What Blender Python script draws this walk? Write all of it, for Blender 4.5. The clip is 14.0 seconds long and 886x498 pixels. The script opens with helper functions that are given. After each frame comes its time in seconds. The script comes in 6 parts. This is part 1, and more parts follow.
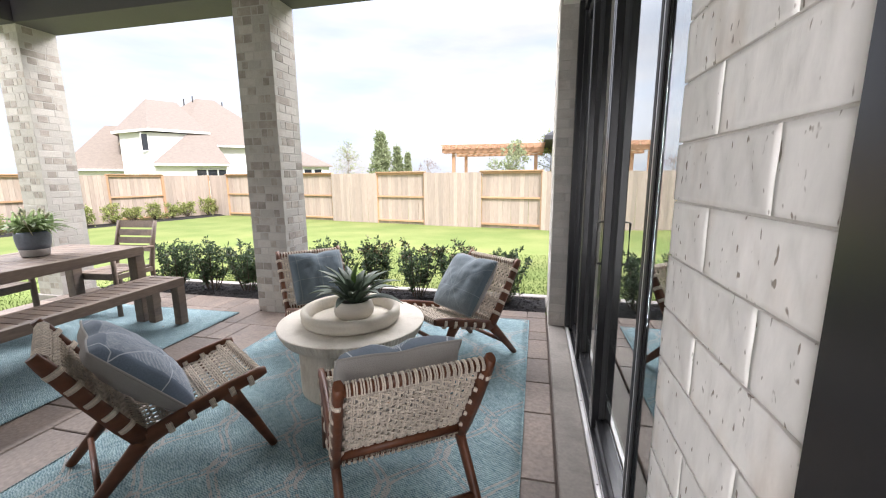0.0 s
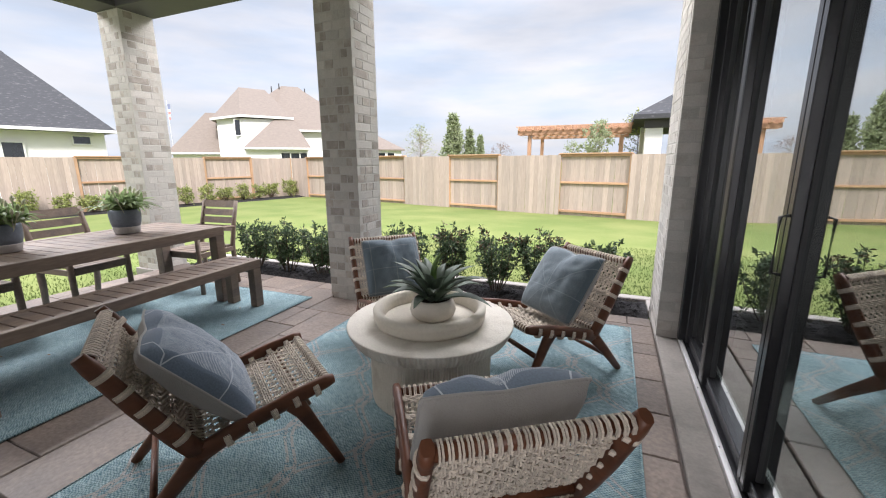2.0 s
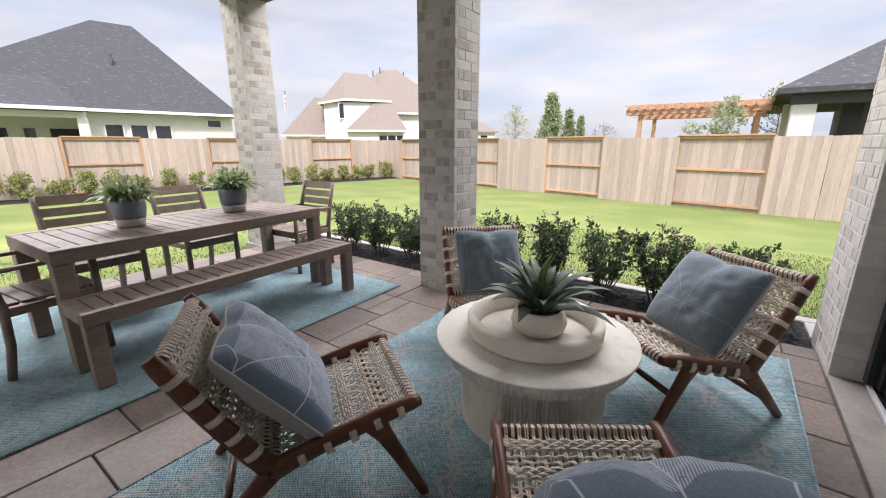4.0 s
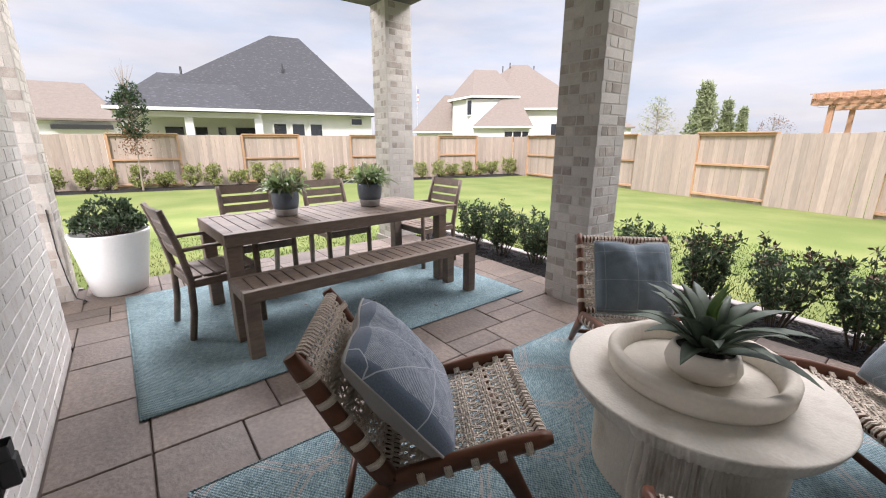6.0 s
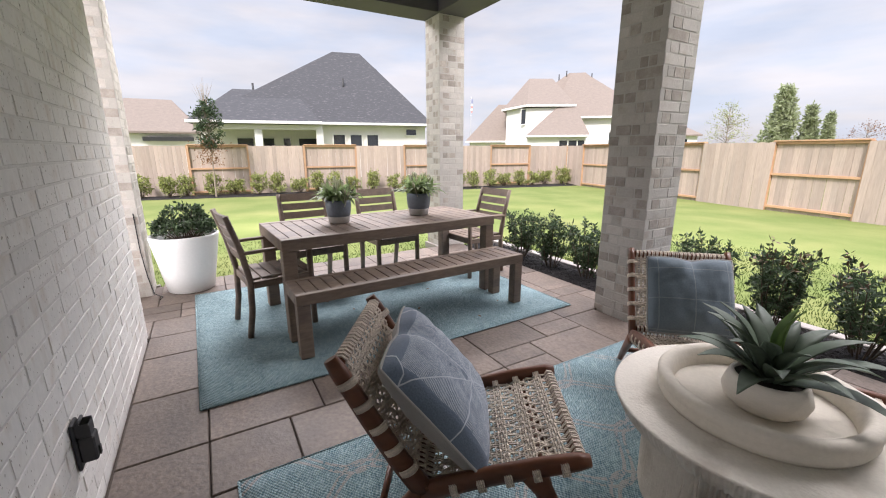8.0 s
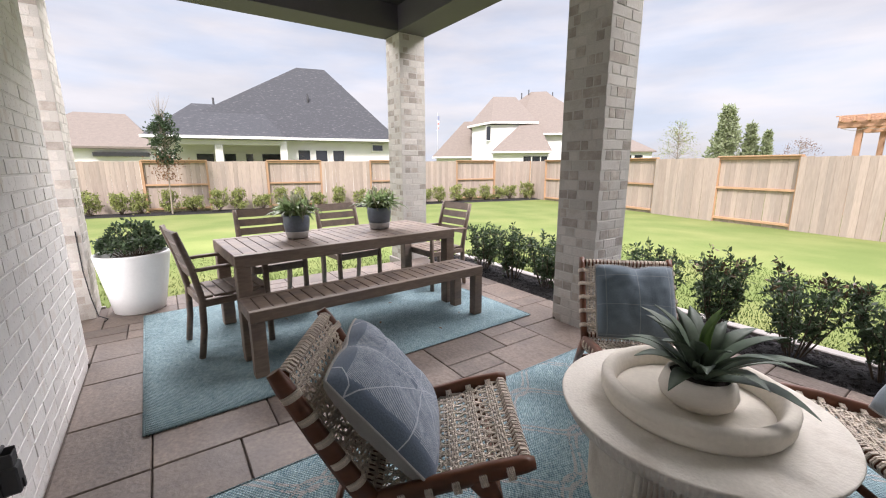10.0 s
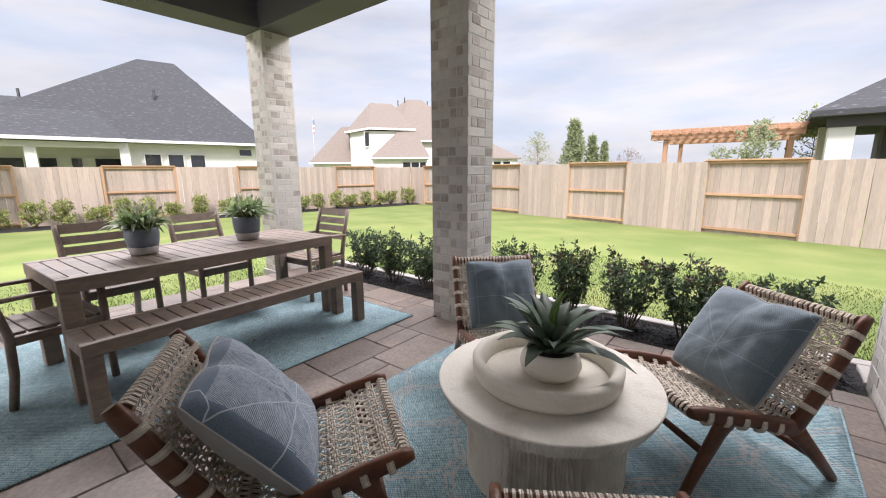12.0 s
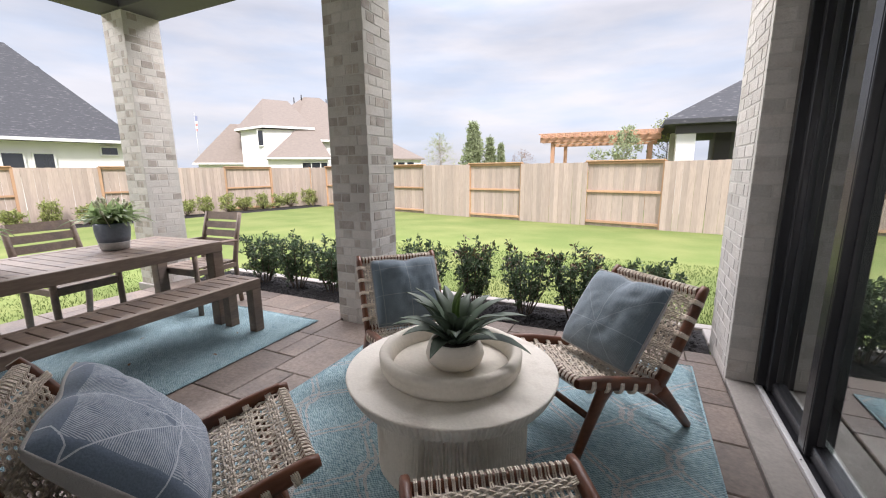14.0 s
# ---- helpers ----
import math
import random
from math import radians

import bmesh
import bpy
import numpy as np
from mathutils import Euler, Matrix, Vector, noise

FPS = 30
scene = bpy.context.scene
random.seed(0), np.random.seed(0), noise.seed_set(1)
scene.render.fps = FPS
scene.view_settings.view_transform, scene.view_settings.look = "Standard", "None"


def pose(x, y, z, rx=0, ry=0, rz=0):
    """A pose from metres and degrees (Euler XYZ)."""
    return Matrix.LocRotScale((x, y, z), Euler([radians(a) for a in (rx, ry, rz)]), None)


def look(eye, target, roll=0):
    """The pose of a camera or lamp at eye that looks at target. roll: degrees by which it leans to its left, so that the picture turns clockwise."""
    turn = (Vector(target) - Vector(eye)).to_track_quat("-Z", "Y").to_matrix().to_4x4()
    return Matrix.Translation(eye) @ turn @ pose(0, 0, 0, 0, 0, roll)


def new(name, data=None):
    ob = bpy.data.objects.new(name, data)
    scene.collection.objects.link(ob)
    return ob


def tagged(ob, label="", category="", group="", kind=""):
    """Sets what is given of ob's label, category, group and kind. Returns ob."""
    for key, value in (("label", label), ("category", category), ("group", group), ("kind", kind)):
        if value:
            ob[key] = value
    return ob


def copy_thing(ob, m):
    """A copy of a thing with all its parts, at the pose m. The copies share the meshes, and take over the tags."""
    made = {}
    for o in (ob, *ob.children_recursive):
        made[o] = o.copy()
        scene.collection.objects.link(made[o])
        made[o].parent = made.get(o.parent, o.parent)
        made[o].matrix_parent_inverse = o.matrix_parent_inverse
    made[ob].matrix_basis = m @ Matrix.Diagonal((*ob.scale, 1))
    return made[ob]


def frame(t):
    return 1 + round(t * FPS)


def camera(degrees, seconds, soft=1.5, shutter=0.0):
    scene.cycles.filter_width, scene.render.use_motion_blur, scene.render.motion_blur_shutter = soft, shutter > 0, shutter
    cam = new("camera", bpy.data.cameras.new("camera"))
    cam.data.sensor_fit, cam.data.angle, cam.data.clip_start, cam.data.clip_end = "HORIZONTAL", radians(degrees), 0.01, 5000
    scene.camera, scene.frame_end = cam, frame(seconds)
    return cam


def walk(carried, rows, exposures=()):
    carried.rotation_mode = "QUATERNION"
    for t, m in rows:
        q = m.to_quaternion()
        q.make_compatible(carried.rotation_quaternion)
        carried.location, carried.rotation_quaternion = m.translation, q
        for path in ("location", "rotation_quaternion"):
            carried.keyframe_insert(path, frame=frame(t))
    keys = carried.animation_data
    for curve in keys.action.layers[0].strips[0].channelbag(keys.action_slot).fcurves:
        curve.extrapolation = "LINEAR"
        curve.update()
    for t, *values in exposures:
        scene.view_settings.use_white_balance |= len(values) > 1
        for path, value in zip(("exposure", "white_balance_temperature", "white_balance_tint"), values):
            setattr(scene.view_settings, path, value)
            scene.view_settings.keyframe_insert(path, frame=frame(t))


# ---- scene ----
# camera and walk: seconds, eye in metres, then the turn in degrees
cam = camera(95.54, 14.0, 1.1)
ROWS = [
    (0.0, 1.2100, 3.3591, 1.3768, 79.82, 0.42, 13.00),
    (0.5, 1.1571, 3.4539, 1.3733, 79.46, 0.39, 15.24),
    (1.0, 1.0978, 3.5283, 1.3651, 78.95, 0.33, 17.66),
    (1.5, 1.0350, 3.5988, 1.3511, 78.41, 0.33, 20.04),
    (2.0, 0.9578, 3.7207, 1.3415, 77.71, 0.22, 22.74),
    (2.5, 0.9110, 3.8322, 1.3335, 77.04, 0.16, 25.34),
    (5.0, 0.6021, 4.0237, 1.3314, 74.85, -0.13, 43.74),
    (5.5, 0.5700, 4.0374, 1.3393, 74.80, -0.13, 48.12),
    (6.0, 0.5527, 4.0540, 1.3465, 74.86, -0.06, 52.37),
    (6.5, 0.5499, 4.0551, 1.3508, 75.05, -0.08, 55.96),
    (7.0, 0.5550, 4.0610, 1.3574, 75.35, -0.01, 59.13),
    (9.5, 0.6309, 4.1165, 1.3500, 77.80, 0.23, 58.52),
    (10.0, 0.6496, 4.1296, 1.3474, 78.22, 0.22, 55.22),
    (10.5, 0.6682, 4.1381, 1.3495, 78.43, 0.26, 51.34),
    (11.0, 0.6862, 4.1461, 1.3442, 78.71, 0.26, 46.95),
    (11.5, 0.7072, 4.1476, 1.3478, 78.79, 0.35, 42.78),
    (12.0, 0.7184, 4.1459, 1.3400, 78.96, 0.35, 38.73),
    (12.5, 0.7289, 4.1441, 1.3403, 78.99, 0.41, 35.11),
    (13.0, 0.7414, 4.1377, 1.3341, 79.09, 0.41, 31.63),
    (13.5, 0.7478, 4.1418, 1.3318, 79.04, 0.48, 28.43),
    (14.0, 0.7499, 4.1504, 1.3255, 78.96, 0.51, 25.46),
]
walk(cam, [(t, pose(x, y, z, rx, ry, rz)) for t, x, y, z, rx, ry, rz in ROWS],
     ((0.0, 2.05, 6300, 15), (1.5, 1.74, 6250, 14), (5.0, 1.64, 6350, 18), (9.5, 1.66, 6400, 18), (14.0, 1.66, 6300, 17)))

# ---- light ----
SUN_UP, SUN_FROM = 44.0, 140.0          # elevation; compass bearing of the sun, clockwise from +y
world = bpy.data.worlds.new("sky")
scene.world = world
world.use_nodes = True
wn, wl = world.node_tree.nodes, world.node_tree.links
wn.clear()
w_out = wn.new("ShaderNodeOutputWorld")
w_bg = wn.new("ShaderNodeBackground")
w_sky = wn.new("ShaderNodeTexSky")
w_sky.sky_type = 'NISHITA'
w_sky.sun_disc = False
w_sky.sun_elevation = radians(SUN_UP)
w_sky.sun_rotation = radians(SUN_FROM)
w_sky.dust_density = 3.0
w_co = wn.new("ShaderNodeTexCoord")
w_map = wn.new("ShaderNodeMapping")
w_map.inputs["Scale"].default_value = (1.0, 1.0, 4.5)
w_noise = wn.new("ShaderNodeTexNoise")
w_noise.inputs["Scale"].default_value = 1.7
w_noise.inputs["Detail"].default_value = 6.0
w_noise.inputs["Roughness"].default_value = 0.55
w_ramp = wn.new("ShaderNodeValToRGB")
w_ramp.color_ramp.elements[0].position, w_ramp.color_ramp.elements[0].color = 0.34, (0.62, 0.62, 0.62, 1)
w_ramp.color_ramp.elements[1].position, w_ramp.color_ramp.elements[1].color = 0.66, (0.95, 0.95, 0.95, 1)
w_noise2 = wn.new("ShaderNodeTexNoise")
w_noise2.inputs["Scale"].default_value = 4.0
w_noise2.inputs["Detail"].default_value = 5.0
w_ramp2 = wn.new("ShaderNodeValToRGB")
w_ramp2.color_ramp.elements[0].position, w_ramp2.color_ramp.elements[0].color = 0.34, (8.9, 9.9, 11.2, 1)
w_ramp2.color_ramp.elements[1].position, w_ramp2.color_ramp.elements[1].color = 0.60, (10.8, 10.8, 10.9, 1)
w_mix = wn.new("ShaderNodeMix")
w_mix.data_type = 'RGBA'
wl.new(w_co.outputs["Generated"], w_map.inputs["Vector"])
wl.new(w_map.outputs["Vector"], w_noise.inputs["Vector"])
wl.new(w_map.outputs["Vector"], w_noise2.inputs["Vector"])
wl.new(w_noise.outputs["Fac"], w_ramp.inputs["Fac"])
wl.new(w_noise2.outputs["Fac"], w_ramp2.inputs["Fac"])
wl.new(w_ramp.outputs["Color"], w_mix.inputs["Factor"])
wl.new(w_sky.outputs["Color"], w_mix.inputs["A"])
wl.new(w_ramp2.outputs["Color"], w_mix.inputs["B"])
# an overcast sky grows brighter towards the zenith
w_sep = wn.new("ShaderNodeSeparateXYZ")
w_up = wn.new("ShaderNodeMapRange")
w_up.inputs["From Min"].default_value, w_up.inputs["From Max"].default_value = 0.32, 1.0
w_up.inputs["To Min"].default_value, w_up.inputs["To Max"].default_value = 0.465, 1.95
w_scale = wn.new("ShaderNodeVectorMath")
w_scale.operation = 'SCALE'
wl.new(w_co.outputs["Generated"], w_sep.inputs[0])
wl.new(w_sep.outputs["Z"], w_up.inputs["Value"])
wl.new(w_mix.outputs["Result"], w_scale.inputs[0])
wl.new(w_up.outputs["Result"], w_scale.inputs["Scale"])
wl.new(w_scale.outputs[0], w_bg.inputs["Color"])
wl.new(w_bg.outputs["Background"], w_out.inputs["Surface"])
w_bg.inputs["Strength"].default_value = 0.062

sun_data = bpy.data.lights.new("sun", 'SUN')
sun_data.energy, sun_data.angle, sun_data.color = 1.5, radians(8), (1.0, 0.96, 0.91)
sun = new("sun", sun_data)
sun.rotation_euler = (radians(90 - SUN_UP), 0, radians(180 - SUN_FROM))


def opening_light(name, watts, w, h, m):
    """An unseen area lamp, added as fill light at an opening of the porch."""
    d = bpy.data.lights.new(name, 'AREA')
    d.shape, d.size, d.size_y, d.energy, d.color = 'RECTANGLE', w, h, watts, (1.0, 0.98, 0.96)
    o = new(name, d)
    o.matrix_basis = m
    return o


# added fill for skylight, above the beams outside both open sides of the porch
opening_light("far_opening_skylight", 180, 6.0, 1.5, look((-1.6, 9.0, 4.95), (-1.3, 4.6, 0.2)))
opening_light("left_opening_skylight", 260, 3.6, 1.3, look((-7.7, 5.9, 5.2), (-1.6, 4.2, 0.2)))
# added fill in the open passage beside the house, hidden behind the wall end
opening_light("passage_skylight", 9, 0.95, 2.9, pose(-3.46, 3.28, 1.55, 90, 0, 0))
# unseen lamp added in the hall to brighten the near brick pier
opening_light("doorway_light", 6.5, 0.60, 2.1, pose(1.08, 2.6, 1.25, 90, 0, 0))


# ---- materials ----
def material(name, base, rough=0.7, metal=0.0, var=0.12, scale=6.0, fine=60.0, bump=0.15, per_object=0.0, per_island=0.0, tint=None, tint_at=0.55, spread=0.08, stretch=(1, 1, 1), spec=0.4, sheen=0.0, pits=None):
    """Base colour with coarse and fine variation, a second tint in patches, and a fine bump."""
    m = bpy.data.materials.new(name)
    m.use_nodes = True
    n, l = m.node_tree.nodes, m.node_tree.links
    b = n["Principled BSDF"]
    b.inputs["Roughness"].default_value = rough
    b.inputs["Metallic"].default_value = metal
    b.inputs["Specular IOR Level"].default_value = spec
    if sheen:
        b.inputs["Sheen Weight"].default_value = sheen
    co, mp = n.new("ShaderNodeTexCoord"), n.new("ShaderNodeMapping")
    mp.inputs["Scale"].default_value = stretch
    l.new(co.outputs["Object"], mp.inputs["Vector"])
    info = n.new("ShaderNodeObjectInfo")
    if per_object:
        add = n.new("ShaderNodeVectorMath")
        mul = n.new("ShaderNodeMath")
        mul.operation = 'MULTIPLY'
        mul.inputs[1].default_value = 37.0
        l.new(info.outputs["Random"], mul.inputs[0])
        l.new(mp.outputs["Vector"], add.inputs[0])
        l.new(mul.outputs[0], add.inputs[1])
        vec = add.outputs[0]
    else:
        vec = mp.outputs["Vector"]
    coarse, grain = n.new("ShaderNodeTexNoise"), n.new("ShaderNodeTexNoise")
    coarse.inputs["Scale"].default_value, coarse.inputs["Detail"].default_value = scale, 5.0
    grain.inputs["Scale"].default_value, grain.inputs["Detail"].default_value = fine, 3.0
    l.new(vec, coarse.inputs["Vector"])
    l.new(vec, grain.inputs["Vector"])
    col = n.new("ShaderNodeRGB")
    col.outputs[0].default_value = (*base, 1)
    last = col.outputs[0]
    if tint:
        ramp, mix = n.new("ShaderNodeMapRange"), n.new("ShaderNodeMix")
        mix.data_type = 'RGBA'
        ramp.inputs["From Min"].default_value, ramp.inputs["From Max"].default_value = tint_at - spread, tint_at + spread
        l.new(coarse.outputs["Fac"], ramp.inputs["Value"])
        l.new(ramp.outputs["Result"], mix.inputs["Factor"])
        l.new(last, mix.inputs["A"])
        mix.inputs["B"].default_value = (*tint, 1)
        last = mix.outputs["Result"]
    if pits:
        pit, pr, pm = n.new("ShaderNodeTexNoise"), n.new("ShaderNodeMapRange"), n.new("ShaderNodeMix")
        pm.data_type = 'RGBA'
        pit.inputs["Scale"].default_value, pit.inputs["Detail"].default_value = 130.0, 1.0
        pr.inputs["From Min"].default_value, pr.inputs["From Max"].default_value = 0.69, 0.74
        l.new(vec, pit.inputs["Vector"])
        l.new(pit.outputs["Fac"], pr.inputs["Value"])
        l.new(pr.outputs["Result"], pm.inputs["Factor"])
        l.new(last, pm.inputs["A"])
        pm.inputs["B"].default_value = (*pits, 1)
        last = pm.outputs["Result"]
    total = n.new("ShaderNodeMath")
    total.operation = 'ADD'
    l.new(coarse.outputs["Fac"], total.inputs[0])
    l.new(grain.outputs["Fac"], total.inputs[1])
    value = n.new("ShaderNodeMapRange")
    value.inputs["From Min"].default_value, value.inputs["From Max"].default_value = 0.6, 1.4
    value.inputs["To Min"].default_value, value.inputs["To Max"].default_value = 1 - var, 1 + var
    l.new(total.outputs[0], value.inputs["Value"])
    amount = value.outputs["Result"]
    for source, much in ((info.outputs["Random"], per_object), (None, per_island)):
        if much:
            if source is None:
                source = n.new("ShaderNodeNewGeometry").outputs["Random Per Island"]
            rnd, mulv = n.new("ShaderNodeMapRange"), n.new("ShaderNodeMath")
            rnd.inputs["To Min"].default_value, rnd.inputs["To Max"].default_value = 1 - much, 1 + much
            mulv.operation = 'MULTIPLY'
            l.new(source, rnd.inputs["Value"])
            l.new(rnd.outputs["Result"], mulv.inputs[0])
            l.new(amount, mulv.inputs[1])
            amount = mulv.outputs[0]
    scaled = n.new("ShaderNodeVectorMath")
    scaled.operation = 'SCALE'
    l.new(last, scaled.inputs[0])
    l.new(amount, scaled.inputs["Scale"])
    l.new(scaled.outputs[0], b.inputs["Base Color"])
    if bump:
        bm_ = n.new("ShaderNodeBump")
        bm_.inputs["Strength"].default_value, bm_.inputs["Distance"].default_value = bump, 0.01
        l.new(total.outputs[0], bm_.inputs["Height"])
        l.new(bm_.outputs["Normal"], b.inputs["Normal"])
    return m


def nodes_of(m):
    return m.node_tree.nodes, m.node_tree.links, m.node_tree.nodes["Principled BSDF"]


M_BRICK = material("whitewashed_brick", (0.47, 0.44, 0.405), 0.9, var=0.12, scale=9, fine=90, bump=0.5, per_object=0.13, per_island=0.13, tint=(0.38, 0.34, 0.30), tint_at=0.62, spread=0.10)
M_BRICK_TAN = material("tan_brick", (0.335, 0.296, 0.260), 0.9, var=0.16, scale=12, fine=90, bump=0.5, per_object=0.2, per_island=0.2, tint=(0.40, 0.36, 0.32), tint_at=0.58, spread=0.12)
M_MORTAR = material("mortar", (0.45, 0.425, 0.39), 0.95, var=0.1, scale=14, fine=120, bump=0.4)
M_SLURRY = material("white_slurry_brick", (0.80, 0.775, 0.74), 0.85, var=0.07, scale=11, fine=70, bump=0.07, per_object=0.05, per_island=0.05, stretch=(1, 1, 0.45), tint=(0.64, 0.58, 0.52), tint_at=0.64, spread=0.10, pits=(0.30, 0.26, 0.22))
M_SLURRY_JOINT = material("white_slurry_mortar", (0.72, 0.695, 0.66), 0.9, var=0.10, scale=14, fine=100, bump=0.25)
M_PAVER = material("concrete_paver", (0.190, 0.147, 0.119), 0.58, var=0.42, scale=4, fine=45, bump=0.3, per_object=0.22, per_island=0.2, tint=(0.098, 0.078, 0.066), tint_at=0.52, spread=0.16)
M_SAND = material("joint_sand", (0.135, 0.110, 0.096), 0.95, var=0.2, scale=30, fine=200)
M_CONCRETE = material("concrete", (0.33, 0.30, 0.275), 0.85, var=0.1, scale=5, fine=70, bump=0.2)
M_SILL = material("weathered_concrete_sill", (0.215, 0.195, 0.175), 0.85, var=0.16, scale=6, fine=60, bump=0.2, tint=(0.16, 0.145, 0.13), tint_at=0.58)
M_CEILING = material("dark_ceiling", (0.030, 0.029, 0.029), 0.7, var=0.1, scale=3, fine=30, bump=0.05)
M_BEAM = material("grey_painted_beam", (0.082, 0.077, 0.084), 0.7, var=0.08, scale=3, fine=40, bump=0.08)
M_BLACK = material("black_aluminium", (0.016, 0.016, 0.018), 0.27, var=0.1, scale=4, fine=80, bump=0.02, spec=0.5)
M_TRACK = material("white_aluminium_track", (0.62, 0.61, 0.60), 0.35, 0.3, var=0.08, scale=12, fine=90, bump=0.05)
M_DARKROOM = material("room_paint", (0.30, 0.29, 0.28), 0.8, var=0.05, scale=2, fine=30, bump=0.03)
M_TEAK = material("weathered_teak", (0.195, 0.143, 0.108), 0.62, var=0.28, scale=7, fine=70, bump=0.25, per_object=0.1, per_island=0.14, stretch=(1, 0.2, 1), tint=(0.125, 0.094, 0.078), tint_at=0.55)
M_CHAIRWOOD = material("oiled_reddish_wood", (0.135, 0.050, 0.024), 0.42, var=0.25, scale=9, fine=60, bump=0.12, per_object=0.05, stretch=(1, 0.25, 1), tint=(0.070, 0.027, 0.014), tint_at=0.58)
M_CORD = material("natural_cord", (0.63, 0.55, 0.46), 0.85, var=0.22, scale=30, fine=250, bump=0.5, per_island=0.16)
M_STONE = material("pale_cast_stone", (0.68, 0.635, 0.56), 0.85, var=0.08, scale=7, fine=90, bump=0.25, tint=(0.55, 0.50, 0.43), tint_at=0.60)
M_TRAY = material("pale_plaster_tray", (0.62, 0.57, 0.485), 0.8, var=0.08, scale=8, fine=60, bump=0.2)
M_BOWL = material("cream_ceramic", (0.64, 0.59, 0.515), 0.6, var=0.07, scale=14, fine=90, bump=0.2, stretch=(1, 1, 5))
M_POTW = material("white_planter", (0.78, 0.78, 0.77), 0.5, var=0.04, scale=4, fine=50, bump=0.05)
M_GLAZE = material("blue_grey_glaze", (0.145, 0.170, 0.215), 0.4, var=0.2, scale=8, fine=60, bump=0.05)
M_GLAZE_FOOT = material("bare_pot_foot", (0.46, 0.44, 0.43), 0.7, var=0.15, scale=12, fine=70, bump=0.1)
M_SOIL = material("potting_soil", (0.035, 0.026, 0.02), 0.95, var=0.3, scale=40, fine=200, bump=0.6)
M_MULCH = material("dark_mulch", (0.022, 0.019, 0.019), 0.9, var=0.5, scale=30, fine=120, bump=1.0, per_island=0.4)
M_AGAVE = material("agave_leaf", (0.088, 0.122, 0.080), 0.50, var=0.2, scale=9, fine=50, bump=0.05, per_island=0.25)
M_AGAVE_NEW = material("young_agave_leaf", (0.115, 0.20, 0.045), 0.45, var=0.15, scale=9, fine=50, bump=0.05)
M_SHRUB = material("shrub_leaf", (0.062, 0.094, 0.047), 0.5, var=0.2, scale=9, fine=40, bump=0.0, per_island=0.5)
M_SHRUB_RED = material("red_shrub_tip", (0.12, 0.075, 0.038), 0.5, var=0.2, scale=9, fine=40, bump=0.0, per_island=0.4)
M_FERN = material("table_plant_leaf", (0.245, 0.325, 0.150), 0.5, var=0.2, scale=9, fine=40, bump=0.0, per_island=0.45)
M_FLOWER = material("cream_flower", (0.52, 0.52, 0.36), 0.7, var=0.2, scale=9, fine=60, bump=0.0, per_island=0.25)
M_LIME = material("yellow_green_leaf", (0.30, 0.33, 0.115), 0.6, var=0.25, scale=5, fine=40, bump=0.0, per_island=0.5)
M_GRASS = material("grass_blade", (0.110, 0.150, 0.042), 0.8, var=0.15, scale=1.2, fine=20, bump=0.0, per_island=0.12, spec=0.2)
M_CYPRESS = material("cypress_leaf", (0.40, 0.44, 0.27), 0.8, var=0.2, scale=4, fine=30, bump=0.0, per_island=0.3)
M_TWIG = material("bark", (0.10, 0.075, 0.055), 0.9, var=0.25, scale=12, fine=90, bump=0.4)
M_PALEBARK = material("pale_bark", (0.30, 0.25, 0.20), 0.9, var=0.25, scale=12, fine=90, bump=0.4)
M_RUSSET = material("russet_leaf", (0.22, 0.115, 0.06), 0.7, var=0.25, scale=5, fine=40, bump=0.0, per_island=0.4)
M_FENCE = material("cedar_picket", (0.43, 0.347, 0.290), 0.85, var=0.16, scale=3, fine=40, bump=0.2, per_object=0.13, per_island=0.13, stretch=(1, 1, 0.12), tint=(0.35, 0.29, 0.245), tint_at=0.56)
M_RAIL = material("orange_cedar_rail", (0.46, 0.285, 0.17), 0.8, var=0.15, scale=4, fine=40, bump=0.15, per_object=0.1)
M_PERGOLA = material("stained_pergola_wood", (0.50, 0.29, 0.18), 0.75, var=0.15, scale=4, fine=40, bump=0.1, per_object=0.1)
M_SHINGLE = material("charcoal_shingle", (0.064, 0.065, 0.070), 0.95, var=0.16, scale=9.0, fine=26, bump=0.2, per_island=0.06, tint=(0.115, 0.113, 0.116), tint_at=0.635, spread=0.04, stretch=(0.55, 0.55, 2.6))
M_SHINGLE_TAN = material("tan_shingle", (0.215, 0.178, 0.150), 0.95, var=0.16, scale=4.0, fine=14, bump=0.3, per_island=0.1, stretch=(1, 1, 2))
M_STUCCO = material("cream_house_wall", (0.80, 0.78, 0.755), 0.9, var=0.05, scale=2, fine=40, bump=0.1)
M_WHITEWALL = material("white_house_wall", (0.78, 0.77, 0.75), 0.9, var=0.04, scale=2, fine=40, bump=0.1)
M_TRIM = material("white_trim", (0.74, 0.73, 0.70), 0.7, var=0.04, scale=3, fine=40, bump=0.03)
M_WINDOW = material("dark_window_glass", (0.02, 0.023, 0.028), 0.08, var=0.1, scale=1, fine=5, bump=0.0, spec=0.8)
M_METAL = material("dark_vent_metal", (0.05, 0.05, 0.05), 0.5, 0.4, var=0.1, scale=6, fine=40, bump=0.0)
M_PIPING = material("grey_linen_back", (0.36, 0.345, 0.325), 0.9, var=0.08, scale=9, fine=240, bump=0.35, sheen=0.2)
M_RUBBER = material("grey_plastic", (0.045, 0.045, 0.047), 0.55, var=0.1, scale=8, fine=90, bump=0.05)
M_RED = material("flag_red_cloth", (0.60, 0.27, 0.26), 0.8, var=0.1, scale=4, fine=40, bump=0.0)
